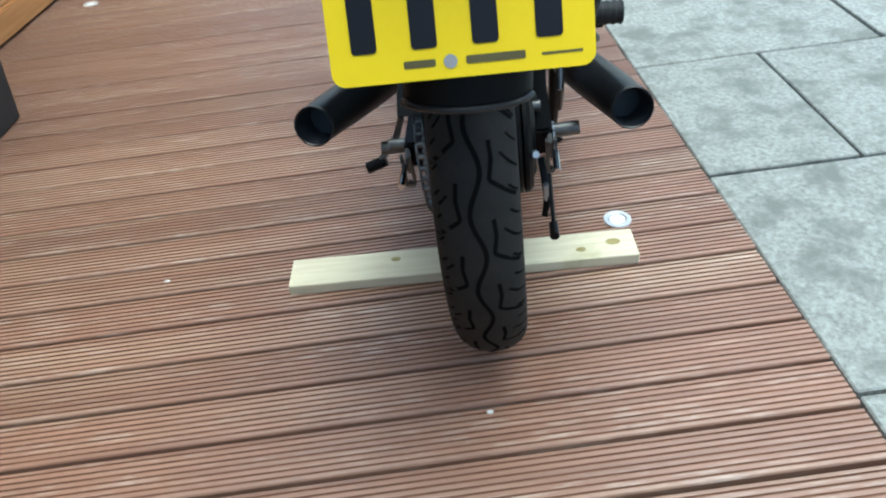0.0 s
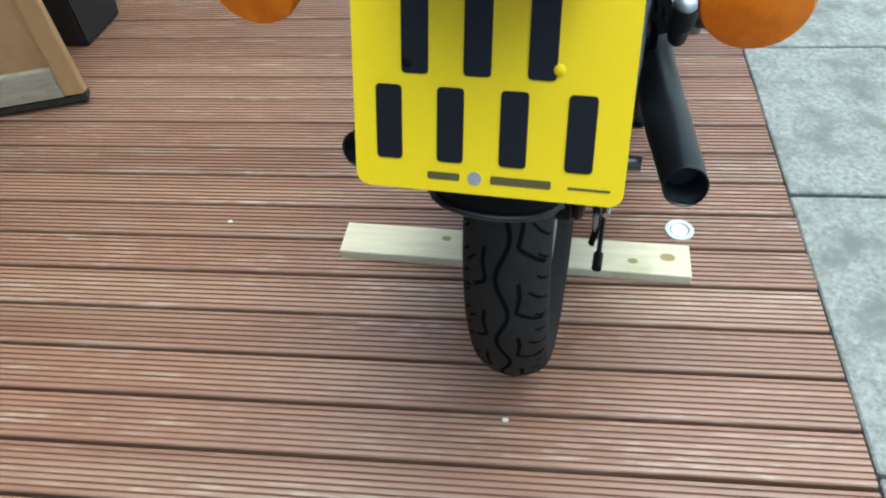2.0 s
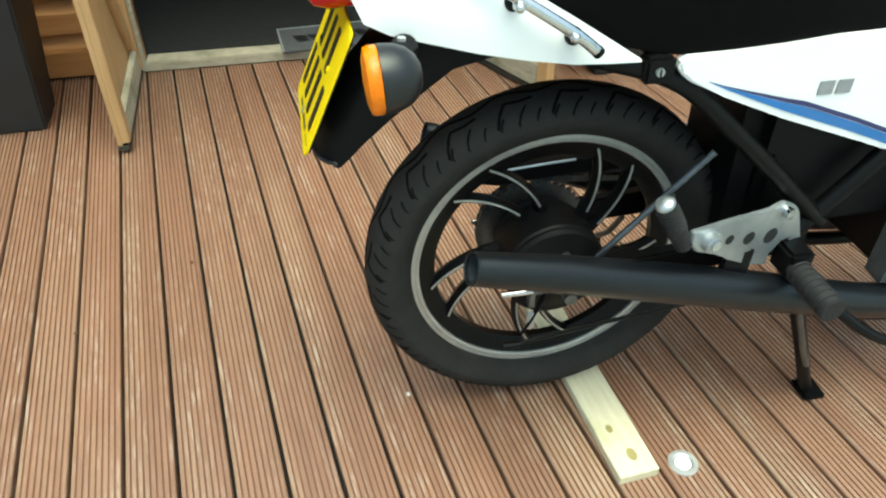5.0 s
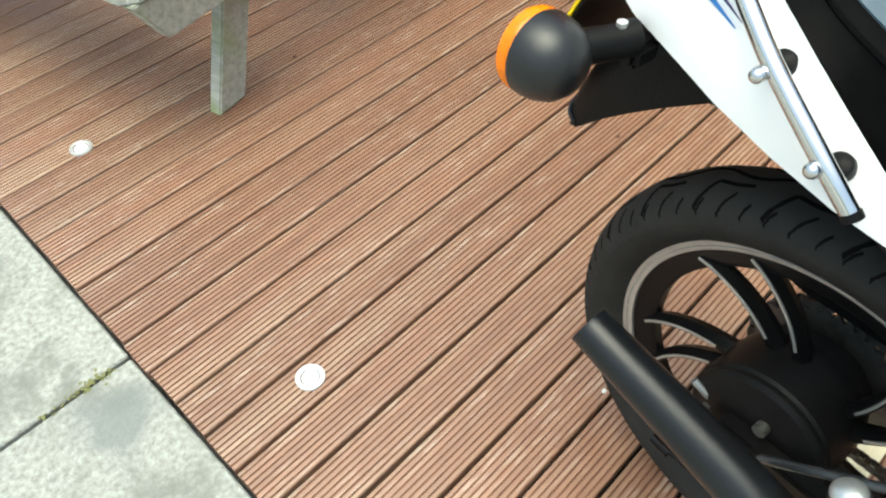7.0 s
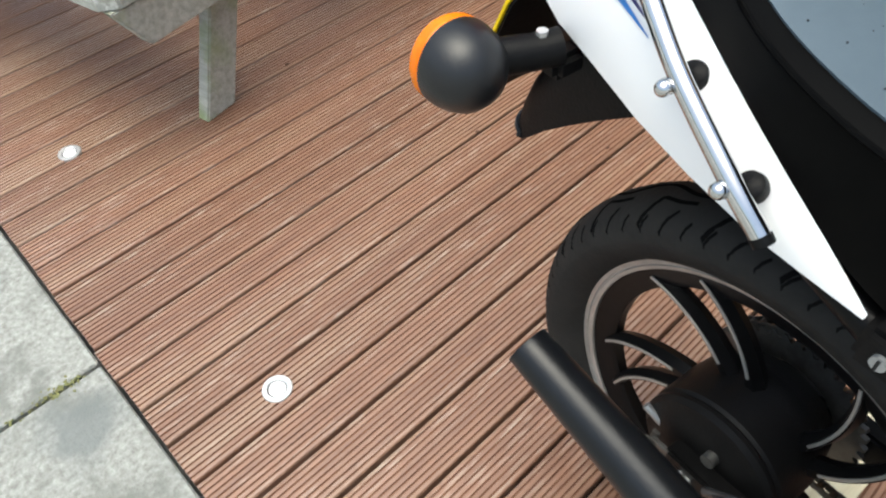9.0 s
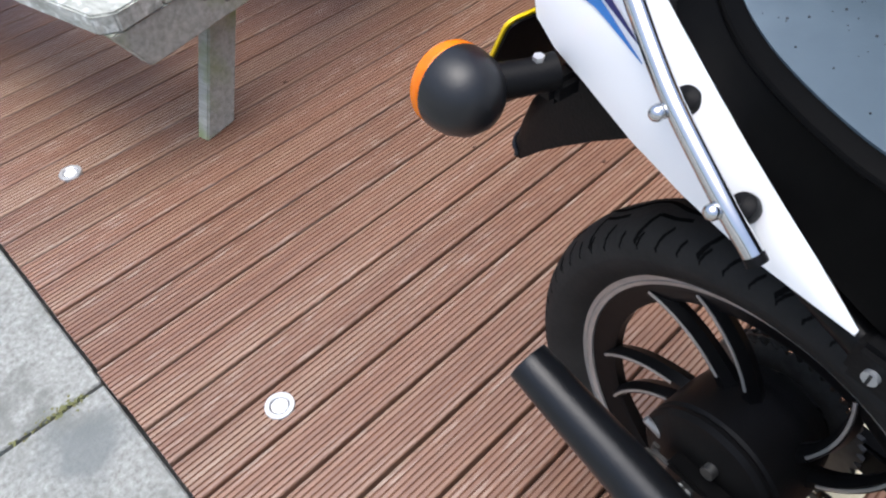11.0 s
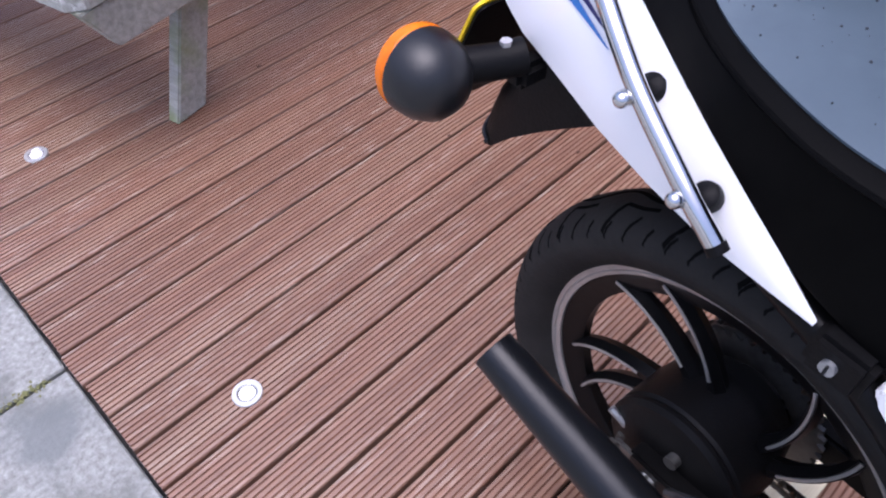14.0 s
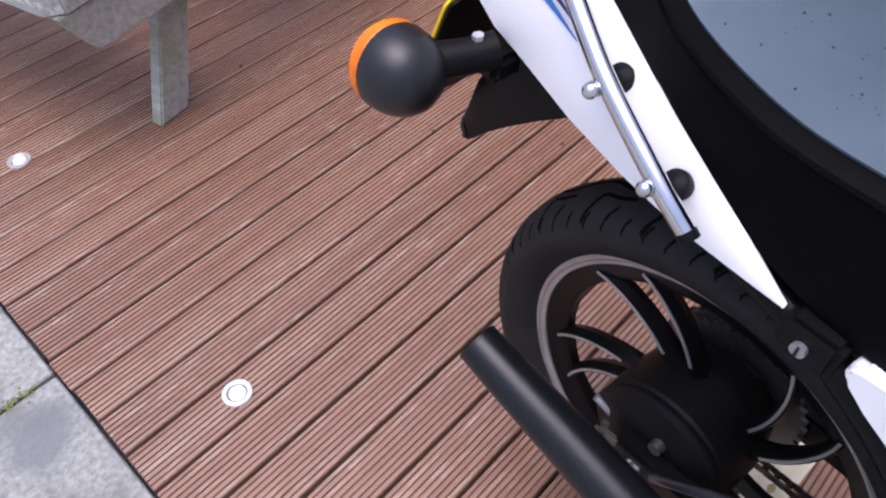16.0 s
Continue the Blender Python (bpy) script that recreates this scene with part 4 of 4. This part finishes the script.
part("tail_under_tray", loft([[Vector((sx * w, y, z)) for sx, z in ((-1, zl), (1, zl), (1, zu), (-1, zu))] for y, w, zl, zu in ((0.175, 0.098, 0.70, 0.73), (-0.025, 0.098, 0.722, 0.76), (-0.175, 0.080, 0.744, 0.81), (-0.265, 0.062, 0.77, 0.84))]), BLACKP, bike)

# seat
secs = []
for y, w, z0, z1, tw in ((-0.183, 0.039, 0.815, 0.825, 0.021), (-0.162, 0.066, 0.812, 0.827, 0.024), (-0.124, 0.083, 0.801, 0.824, 0.052), (-0.082, 0.097, 0.781, 0.820, 0.074), (-0.030, 0.104, 0.753, 0.815, 0.090), (0.021, 0.107, 0.727, 0.811, 0.098), (0.092, 0.109, 0.708, 0.806, 0.095), (0.190, 0.112, 0.702, 0.801, 0.098), (0.290, 0.110, 0.699, 0.793, 0.096), (0.390, 0.104, 0.699, 0.779, 0.089), (0.500, 0.094, 0.701, 0.761, 0.078), (0.620, 0.082, 0.704, 0.754, 0.066)):
    zm = z1 - 0.010
    secs.append([Vector((x, y, z)) for x, z in ((-w, z0), (-w * 1.0, z0 + (zm - z0) * 0.35), (-tw - (w - tw) * 0.45, z0 + (zm - z0) * 0.78), (-tw - 0.004, zm + 0.002), (-tw + 0.012, z1 - 0.002), (-tw * 0.45, z1 + 0.003), (0, z1 + 0.004), (tw * 0.45, z1 + 0.003), (tw - 0.012, z1 - 0.002), (tw + 0.004, zm + 0.002), (tw + (w - tw) * 0.45, z0 + (zm - z0) * 0.78), (w, z0 + (zm - z0) * 0.35), (w, z0))])
fine = [spline([sec[j] for sec in secs], 56) for j in range(13)]
secs = [[fine[j][i] for j in range(13)] for i in range(56)]
bm = loft(secs)
seat = part("seat", bm, VINYL, bike, "black vinyl seat with a grey-blue top")
rows = [[p + Vector((0, 0, 0.0022)) for p in sec[4:9]] for sec in secs[5:]]
part("seat_top", thick(loft(rows, closed=False), 0.002), VINYLG, seat, "grey-blue vinyl seat top, dusted with dark specks")
random.seed(7)
for i in range(170):
    y, u = random.uniform(-0.12, 0.38), random.uniform(-0.9, 0.9)
    k = max(j for j in range(1, len(secs) - 1) if secs[j][0].y <= y)
    f = (y - secs[k][0].y) / (secs[k + 1][0].y - secs[k][0].y)
    x = u * (secs[k][8].x + (secs[k + 1][8].x - secs[k][8].x) * f)
    z = secs[k][6].z + (secs[k + 1][6].z - secs[k][6].z) * f - 0.0045 * (abs(u)) ** 2 + 0.0022
    part("speck", ball(random.choice((0.0005, 0.0006, 0.0007, 0.0008, 0.0012)), (x, y, z), seg=6, rings=4), DIRT, seat)
for s in (1, -1):
    part("seam", tube([sec[9 if s > 0 else 3] + Vector((0, 0, 0.001)) for sec in secs[1:]], 0.0022, 40, 6), VINYL, seat)

# side covers
for s in (1, -1):
    out = [(0.107, 0.697), (0.114, 0.706), (0.182, 0.708), (0.263, 0.712), (0.331, 0.717), (0.47, 0.717), (0.50, 0.62), (0.51, 0.515), (0.405, 0.558), (0.281, 0.604), (0.179, 0.647), (0.130, 0.670), (0.112, 0.684)]
    bm = bmesh.new()
    n1, n2 = [], []
    for y, z in out:
        n1.append(bm.verts.new((s * (0.120 - 0.02 * max(0, y - 0.2)), y, z)))
        n2.append(bm.verts.new((s * (0.102 - 0.02 * max(0, y - 0.2)), y, z)))
    bm.faces.new(n1)
    bm.faces.new(n2[::-1])
    for i in range(len(out)):
        j = (i + 1) % len(out)
        bm.faces.new((n1[i], n1[j], n2[j], n2[i]))
    cover = part("side_cover", bm, WHITE, bike, "glossy white side cover with blue stripes", bevel=0.004, segs=3)
    for za, zb, mt in ((0.012, 0.026, BLUE), (0.028, 0.034, NAVY)):
        rows = []
        for i in range(12):
            y = 0.150 + 0.35 * i / 11
            zl = float(np.interp(y, [0.130, 0.179, 0.281, 0.405, 0.51], [0.670, 0.647, 0.604, 0.558, 0.515])) + 0.001
            w = min(1.0, i / 5)
            xx = s * (0.1212 - 0.02 * max(0, y - 0.2))
            rows.append([Vector((xx, y, zl + 0.010 + (za - 0.012) * w)), Vector((xx, y, zl + 0.010 + (zb - 0.011) * w))])
        part("stripe", loft(rows, closed=False), mt, cover, "blue stripe" if mt is BLUE else "navy stripe")

    for k in range(2):
        part("badge_bar", box(0.0015, 0.022, 0.020, (s * 0.1185, 0.334 + 0.028 * k, 0.645)), MATEDGE, cover, "pale grey badge lettering")

# grab rail round the tail
for s in (1, -1):
    pts = [(s * 0.135, -0.014, 0.732), (s * 0.135, -0.044, 0.755), (s * 0.125, -0.103, 0.791), (s * 0.113, -0.142, 0.814), (s * 0.097, -0.187, 0.842), (s * 0.078, -0.237, 0.870), (s * 0.05, -0.270, 0.884), (0.0, -0.280, 0.888)]
    rail = part("grab_rail", tube(pts, 0.0075, 48, 20, up=(1, 0, 0)), CHROME, bike, "chromed tubular grab rail")
    part("end_cap", tube([Vector(pts[0]) + Vector((0, 0.005, -0.0045)), Vector(pts[0])], 0.0078, 4, 18, up=(1, 0, 0)), BLACKP, rail, "black rubber end cap")
    for p, q in (((0.142, -0.045, 0.7525), (0.121, -0.039, 0.7485)), ((0.131, -0.112, 0.7885), (0.104, -0.112, 0.7870))):
        p, q = Vector((s * p[0], p[1], p[2])), Vector((s * q[0], q[1], q[2]))
        d = (p - q).normalized()
        tm = d.to_track_quat("Z", "Y").to_matrix().to_4x4()
        part("dome_nut", ball(0.0062, p + d * 0.003), CHROME, rail, "chrome dome nut")
        part("nut_base", disc(0.0064, 0.008, Matrix.Translation(p - d * 0.004) @ tm, seg=6), CHROME, rail)
        part("mount_stud", disc(0.004, 0.007, Matrix.Translation(p - d * 0.006) @ tm, seg=12), CHROME, rail)
        up_d = Vector((s * 0.62, -0.10, 0.78)).normalized()
        part("rubber_grommet", lathe([(0.0004, -0.010), (0.0100, -0.010), (0.0110, -0.004), (0.0100, 0.0015), (0.007, 0.0040), (0.0004, 0.0048)], 32, m=Matrix.Translation(q) @ up_d.to_track_quat("X", "Z").to_matrix().to_4x4()), BLACKP, rail, "black rubber grommet")

# seat lock
lock = part("seat_lock", box(0.03, 0.042, 0.036, (0.107, 0.083, 0.690)), BLACKP, bike, bevel=0.005)
part("lock_face", disc(0.0056, 0.008, Matrix.Translation((0.122, 0.081, 0.6905)) @ XAX, seg=28), GREYM, lock, "silver key barrel")
# dark sliver for the shade in the key slot
part("key_slot", box(0.002, 0.002, 0.009, (0.1266, 0.081, 0.6905)), HOLE_SHADE, lock)

# footrest hangers with holes, pegs and rubbers
for s in (1, -1):
    # along the hanger from its pivot, and up
    out = [(-0.036, 0.466), (0.04, 0.462), (0.120, 0.455), (0.128, 0.462), (0.142, 0.465), (0.168, 0.452), (0.183, 0.436), (0.224, 0.344), (0.200, 0.350), (0.176, 0.392), (0.161, 0.388), (0.140, 0.367), (0.147, 0.342), (0.100, 0.360), (0.049, 0.387), (0.019, 0.411), (-0.020, 0.425), (-0.036, 0.446)]
    swung = Matrix.Translation((s * 0.163, 0.188, 0)) @ pose(0, 0, 0, 0, 0, s * 14.9)
    hang = part("footrest_hanger", prism(out, -0.005, 0.005, m=Matrix(((0, 0, 1, 0), (1, 0, 0, 0), (0, 1, 0, 0), (0, 0, 0, 1)))), GREYM, bike, "silver alloy footrest hanger", bevel=0.002, m=swung)
    # the holes are solid discs, their shade given by near-black colour
    for y, z, r in ((0.042, 0.428, 0.0085), (0.084, 0.417, 0.0115), (0.132, 0.406, 0.0140)):
        part("lightening_hole", disc(r, 0.0108, Matrix.Translation((0, y, z)) @ XAX, seg=24), HOLE_SHADE, hang, "dark disc for the shade in a round hole")
    part("peg_pivot", disc(0.016, 0.022, Matrix.Translation((s * 0.005, 0, 0.441)) @ XAX, seg=24), GREYM, hang)
    part("pivot_bolt", disc(0.009, 0.03, Matrix.Translation((s * 0.006, 0, 0.441)) @ XAX, seg=6), CHROME, hang)
    part("hanger_bolt", disc(0.009, 0.024, Matrix.Translation((s * 0.004, 0.148, 0.448)) @ XAX, seg=20), CHROME, hang)
    # folded pillion peg
    a, b = Vector((s * 0.167, 0.150, 0.436)), Vector((s * 0.168, 0.106, 0.512))
    peg = part("pillion_peg", tube([a, b], [0.0125, 0.0160, 0.0165], 18, 20), PEG, bike, "folded black rubber pillion footpeg")
    d = (b - a).normalized()
    for k in range(7):
        part("peg_rib", lathe([(0.0158, -0.0015), (0.0172, -0.001), (0.0172, 0.001), (0.0158, 0.0015)], 20, m=Matrix.Translation(a + d * (0.045 + 0.006 * k)) @ d.to_track_quat("X", "Z").to_matrix().to_4x4()), PEG, peg)
    part("peg_cap", ball(0.0150, b + d * 0.004, m=d.to_track_quat("Z", "Y").to_matrix().to_4x4() @ Matrix.Diagonal((1, 1, 0.6, 1))), GREYM, peg, "silver end cap")
    if s < 0:
        continue
    # rider's peg
    a, b = Vector((s * 0.148, 0.366, 0.350)), Vector((s * 0.252, 0.368, 0.346))
    rp = part("rider_peg", tube([a, b], [0.0165, 0.0195, 0.0200, 0.0195], 12, 20), PEG, bike, "ribbed black rubber footrest")
    d = (b - a).normalized()
    for k in range(8):
        part("peg_rib", lathe([(0.0185, -0.003), (0.0212, -0.002), (0.0212, 0.002), (0.0185, 0.003)], 20, m=Matrix.Translation(a + d * (0.016 + 0.012 * k)) @ d.to_track_quat("X", "Z").to_matrix().to_4x4()), PEG, rp)
    part("peg_bracket", box(0.05, 0.045, 0.05, (s * 0.135, 0.370, 0.355)), BLACKM, rp, bevel=0.006)
# stand leg and pedal below the footrest
stand = part("stand_leg", tube([(0.135, 0.39, 0.31), (0.138, 0.45, 0.16), (0.135, 0.512, 0.014)], [0.014, 0.012, 0.012], 14, 12), BLACKM, bike, "black stand leg")
part("stand_foot", box(0.05, 0.045, 0.012, (0.135, 0.520, 0.007)), BLACKM, stand, bevel=0.004)
part("stand_spring", tube([(0.15, 0.405, 0.26), (0.152, 0.45, 0.15), (0.15, 0.475, 0.10)], 0.006, 12, 8), DULL, stand)
part("stand_leg", tube([(-0.135, 0.39, 0.31), (-0.138, 0.45, 0.16), (-0.135, 0.512, 0.006)], [0.014, 0.012, 0.012], 14, 12), BLACKM, bike, "black stand leg")
shift = part("gear_lever", tube([(-0.140, 0.21, 0.262), (-0.158, 0.195, 0.215), (-0.186, 0.18, 0.184)], 0.006, 10, 8), DULL, bike, "steel gear lever")
part("lever_rubber", tube([(-0.178, 0.182, 0.180), (-0.212, 0.178, 0.168)], 0.0105, 6, 12), BLACKP, shift, "black rubber pad")

# frame tubes, airbox and the engine ahead
for s in (1, -1):
    part("frame_tube", tube([(s * 0.105, 0.42, 0.400), (s * 0.105, 0.33, 0.485), (s * 0.105, 0.225, 0.580), (s * 0.103, 0.12, 0.665), (s * 0.094, -0.02, 0.712), (s * 0.066, -0.20, 0.765)], 0.0135, 28, 12), BLACKM, bike, "black frame tube")
    part("frame_tube", tube([(s * 0.10, 0.30, 0.36), (s * 0.105, 0.42, 0.52), (s * 0.09, 0.55, 0.70)], 0.015, 14, 12), BLACKM, bike, "black frame tube", m=FORE)
    part("frame_tube", tube([(s * 0.10, 0.30, 0.34), (s * 0.11, 0.42, 0.19), (s * 0.11, 0.80, 0.17), (s * 0.07, 1.00, 0.42), (0.0, 1.05, 0.72)], 0.015, 30, 12), BLACKM, bike, "black frame tube", m=FORE)
part("airbox", box(0.16, 0.20, 0.18, (0, 0.31, 0.58)), BLACKP, bike, bevel=0.02, m=FORE)
part("battery_box", box(0.19, 0.27, 0.25, (0, 0.37, 0.485)), BLACKP, bike, bevel=0.015, m=FORE @ Matrix.Diagonal((0.8, 1, 1, 1)))
part("inner_guard", loft([[Vector((sx * 0.075, y, z)) for sx, y, z in ((-1, 0.20, z0), (1, 0.20, z0), (1, 0.235, z0 + 0.02), (-1, 0.235, z0 + 0.02))] for z0 in (0.36, 0.68)]), BLACKP, bike, m=ASKEW)
engine = part("engine", box(0.30, 0.26, 0.20, (0, 0.60, 0.33)), BLACKM, bike, "dark grey twin-cylinder engine", bevel=0.03, segs=3, m=Matrix.Translation((0, 0.125, 0.009)) @ Matrix.Diagonal((0.84, 1, 1, 1)))
for s in (1, -1):
    part("crankcase_cover", lathe([(0.0004, 0.0), (0.085, 0.0), (0.085, 0.02), (0.07, 0.035), (0.0004, 0.038)], 32, m=Matrix.Translation((s * 0.148, 0.60, 0.32)) @ (Matrix() if s > 0 else pose(0, 0, 0, 0, 0, 180))), CASE, engine, "grey crankcase cover")
    part("cylinder", box(0.115, 0.13, 0.18, (s * 0.075, 0.70, 0.50), m=pose(0, 0, 0, -20, 0, 0)), CASE, engine, bevel=0.012)
    part("cylinder_head", box(0.125, 0.14, 0.06, (s * 0.075, 0.745, 0.61), m=pose(0, 0, 0, -20, 0, 0)), DULL, engine, bevel=0.012)
    part("carburettor", tube([(s * 0.07, 0.44, 0.52), (s * 0.07, 0.60, 0.50)], [0.024, 0.03], 8, 16), GREYM, engine, "grey carburettor")
    part("oil_line", tube([(s * 0.14, 0.45, 0.62), (s * 0.165, 0.50, 0.50), (s * 0.15, 0.55, 0.40)], 0.005, 14, 8), BLACKP, engine)
# right-hand engine covers, pedal and lines
clutch = part("clutch_cover", lathe([(0.0004, -0.02), (0.112, -0.02), (0.114, 0.0), (0.110, 0.022), (0.090, 0.038), (0.052, 0.044), (0.048, 0.052), (0.0004, 0.054)], 40, m=Matrix.Translation((0.172, 0.665, 0.315))), CASE, engine, "grey clutch cover")
for k in range(8):
    a = 2 * math.pi * k / 8
    part("cover_bolt", disc(0.006, 0.010, Matrix.Translation((0.197, 0.665 + 0.104 * math.cos(a), 0.315 + 0.104 * math.sin(a))) @ XAX, seg=6), CHROME, clutch)
part("oil_cap", disc(0.018, 0.02, Matrix.Translation((0.205, 0.60, 0.395)) @ XAX, seg=20), GREYM, clutch, "silver filler cap")
part("sprocket_cover", box(0.09, 0.15, 0.17, (0.130, 0.52, 0.32)), CASE, engine, bevel=0.02, segs=3)
part("cover_bolt", disc(0.008, 0.02, Matrix.Translation((0.198, 0.46, 0.355)) @ XAX, seg=12), CHROME, engine)
part("cover_bolt", disc(0.008, 0.02, Matrix.Translation((0.198, 0.54, 0.24)) @ XAX, seg=12), CHROME, engine)
part("side_pump", disc(0.040, 0.07, Matrix.Translation((0.165, 0.53, 0.445)) @ XAX, seg=28), CASE, engine, "grey pump housing")
part("side_pump", disc(0.024, 0.05, Matrix.Translation((0.185, 0.61, 0.46)) @ XAX, seg=20), DULL, engine)
part("breather_pipe", tube([(0.150, 0.44, 0.58), (0.180, 0.46, 0.50), (0.188, 0.52, 0.42), (0.20, 0.56, 0.34)], 0.006, 16, 10), DULL, engine, "dull steel pipe")
part("breather_pipe", tube([(0.145, 0.47, 0.62), (0.185, 0.54, 0.55), (0.200, 0.62, 0.48), (0.205, 0.72, 0.44)], 0.009, 16, 10), BLACKP, engine)
pedal = part("brake_pedal", tube([(0.185, 0.33, 0.30), (0.222, 0.42, 0.235), (0.232, 0.54, 0.185), (0.236, 0.62, 0.172)], [0.010, 0.009, 0.008, 0.008], 16, 10), BLACKM, bike, "black brake pedal", m=FORE)
part("pedal_pad", box(0.055, 0.045, 0.016, (0.240, 0.635, 0.178)), BLACKP, pedal, "black rubber pad", bevel=0.005)
for k in range(6):
    for sx in (1, -1):
        part("cooling_fin", box(0.135, 0.155, 0.005, (sx * 0.078, 0.668 + 0.010 * k, 0.425 + 0.027 * k), m=pose(0, 0, 0, -20, 0, 0)), CASE, engine)
part("fuel_tank", loft([[Vector((sx * w, y, z)) for sx, z in ((-1, zl), (-1.02, (zl + zu) / 2), (-0.75, zu - 0.01), (0, zu + 0.01), (0.75, zu - 0.01), (1.02, (zl + zu) / 2), (1, zl))] for y, w, zl, zu in ((0.50, 0.085, 0.69, 0.76), (0.56, 0.12, 0.68, 0.82), (0.72, 0.14, 0.69, 0.88), (0.88, 0.13, 0.71, 0.90), (1.0, 0.09, 0.75, 0.88))]), WHITE, bike, "glossy white fuel tank", bevel=0.012, segs=3, m=FORE)

# front wheel, fork, handlebar and headlamp
FY, FZ = 1.310, 0.317
front_wheel = new("front_wheel")
front_wheel.parent = bike
FX = Matrix.Translation((0, FY, FZ))
prof = [(0.243, -0.026), (0.252, -0.040)] + [(0.264 + 0.036 * math.sin(math.pi * i / 20) ** 0.94, -0.045 * math.cos(math.pi * i / 20)) for i in range(21)] + [(0.252, 0.040), (0.243, 0.026), (0.232, 0.0)]
part("tyre", lathe(prof, 96, m=FX), TYRE, front_wheel, "black front tyre")
part("rim", lathe([(0.210, -0.020), (0.236, -0.028), (0.244, -0.028), (0.244, 0.028), (0.236, 0.028), (0.210, 0.020)], 72, m=FX), BLACKM, front_wheel)
part("hub", lathe([(0.012, -0.05), (0.045, -0.05), (0.05, 0.0), (0.045, 0.05), (0.012, 0.05)], 32, m=FX), BLACKM, front_wheel)
part("brake_disc", lathe([(0.085, 0.056), (0.130, 0.056), (0.130, 0.060), (0.085, 0.060)], 48, m=FX), GREYM, front_wheel, "steel brake disc")
for k in range(10):
    a = 36 * k + 8 * (k % 2)
    part("spoke", box(0.022, 0.014, 0.175, m=FX @ pose(0, 0, 0, a, 0, 0) @ Matrix.Translation((0, 0, 0.13))), BLACKM, front_wheel, bevel=0.003)
for s in (1, -1):
    leg = part("fork_leg", tube([(s * 0.095, FY, FZ), (s * 0.095, FY - 0.14, FZ + 0.32)], 0.027, 6, 18), BLACKM, bike, "black fork leg")
    part("stanchion", tube([(s * 0.095, FY - 0.13, FZ + 0.31), (s * 0.095, FY - 0.255, FZ + 0.60)], 0.0175, 6, 18), CHROME, leg, "chrome stanchion")
    part("grip", tube([(s * 0.22, FY - 0.33, FZ + 0.675), (s * 0.34, FY - 0.40, FZ + 0.665)], 0.017, 6, 16), BLACKP, bike, "black rubber grip")
part("handlebar", tube([(0.24, FY - 0.34, FZ + 0.675), (0.13, FY - 0.27, FZ + 0.67), (0.0, FY - 0.255, FZ + 0.64), (-0.13, FY - 0.27, FZ + 0.67), (-0.24, FY - 0.34, FZ + 0.675)], 0.011, 24, 14), CHROME, bike, "chrome handlebar")
part("fork_yoke", box(0.24, 0.06, 0.03, (0, FY - 0.235, FZ + 0.55)), BLACKM, bike, bevel=0.008)
part("headlamp", lathe([(0.0004, -0.09), (0.05, -0.07), (0.08, -0.02), (0.085, 0.02), (0.07, 0.03), (0.0004, 0.035)], 32, m=Matrix.Translation((0, FY - 0.08, FZ + 0.50)) @ pose(0, 0, 0, 0, 0, 90)), BLACKP, bike, "black headlamp shell")
part("front_mudguard", thick(loft([[Vector((w, FY + 0.318 * math.cos(a), FZ + 0.318 * math.sin(a) - 0.25 * w * w / 0.06)) for w in (-0.06, -0.045, -0.02, 0.0, 0.02, 0.045, 0.06)] for a in (radians(35 + 10 * i) for i in range(12))], closed=False), 0.003), WHITE, bike, "glossy white front mudguard")

# ---- moss in the paving joints ----
random.seed(11)
for cx, cy, n, spread in ((0.592, -0.978, 130, 0.020), (0.66, -0.976, 14, 0.03)):
    bm = bmesh.new()
    for i in range(n):
        x, y = cx + random.gauss(0, spread), cy + random.gauss(0, 0.0045 if i % 3 else 0.011)
        r = random.uniform(0.0010, 0.0034)
        ball(r, (x, y, -0.0050 + r * 0.1), bm, seg=7, rings=4, m=Matrix.Diagonal((1, 1, 0.5, 1)))
    for v in bm.verts:
        v.co += 0.0025 * noise.noise_vector(v.co * 160)
    tagged(link("moss", bm, MOSS), "dull green moss growing in the slab joints", "moss", kind="stuff")
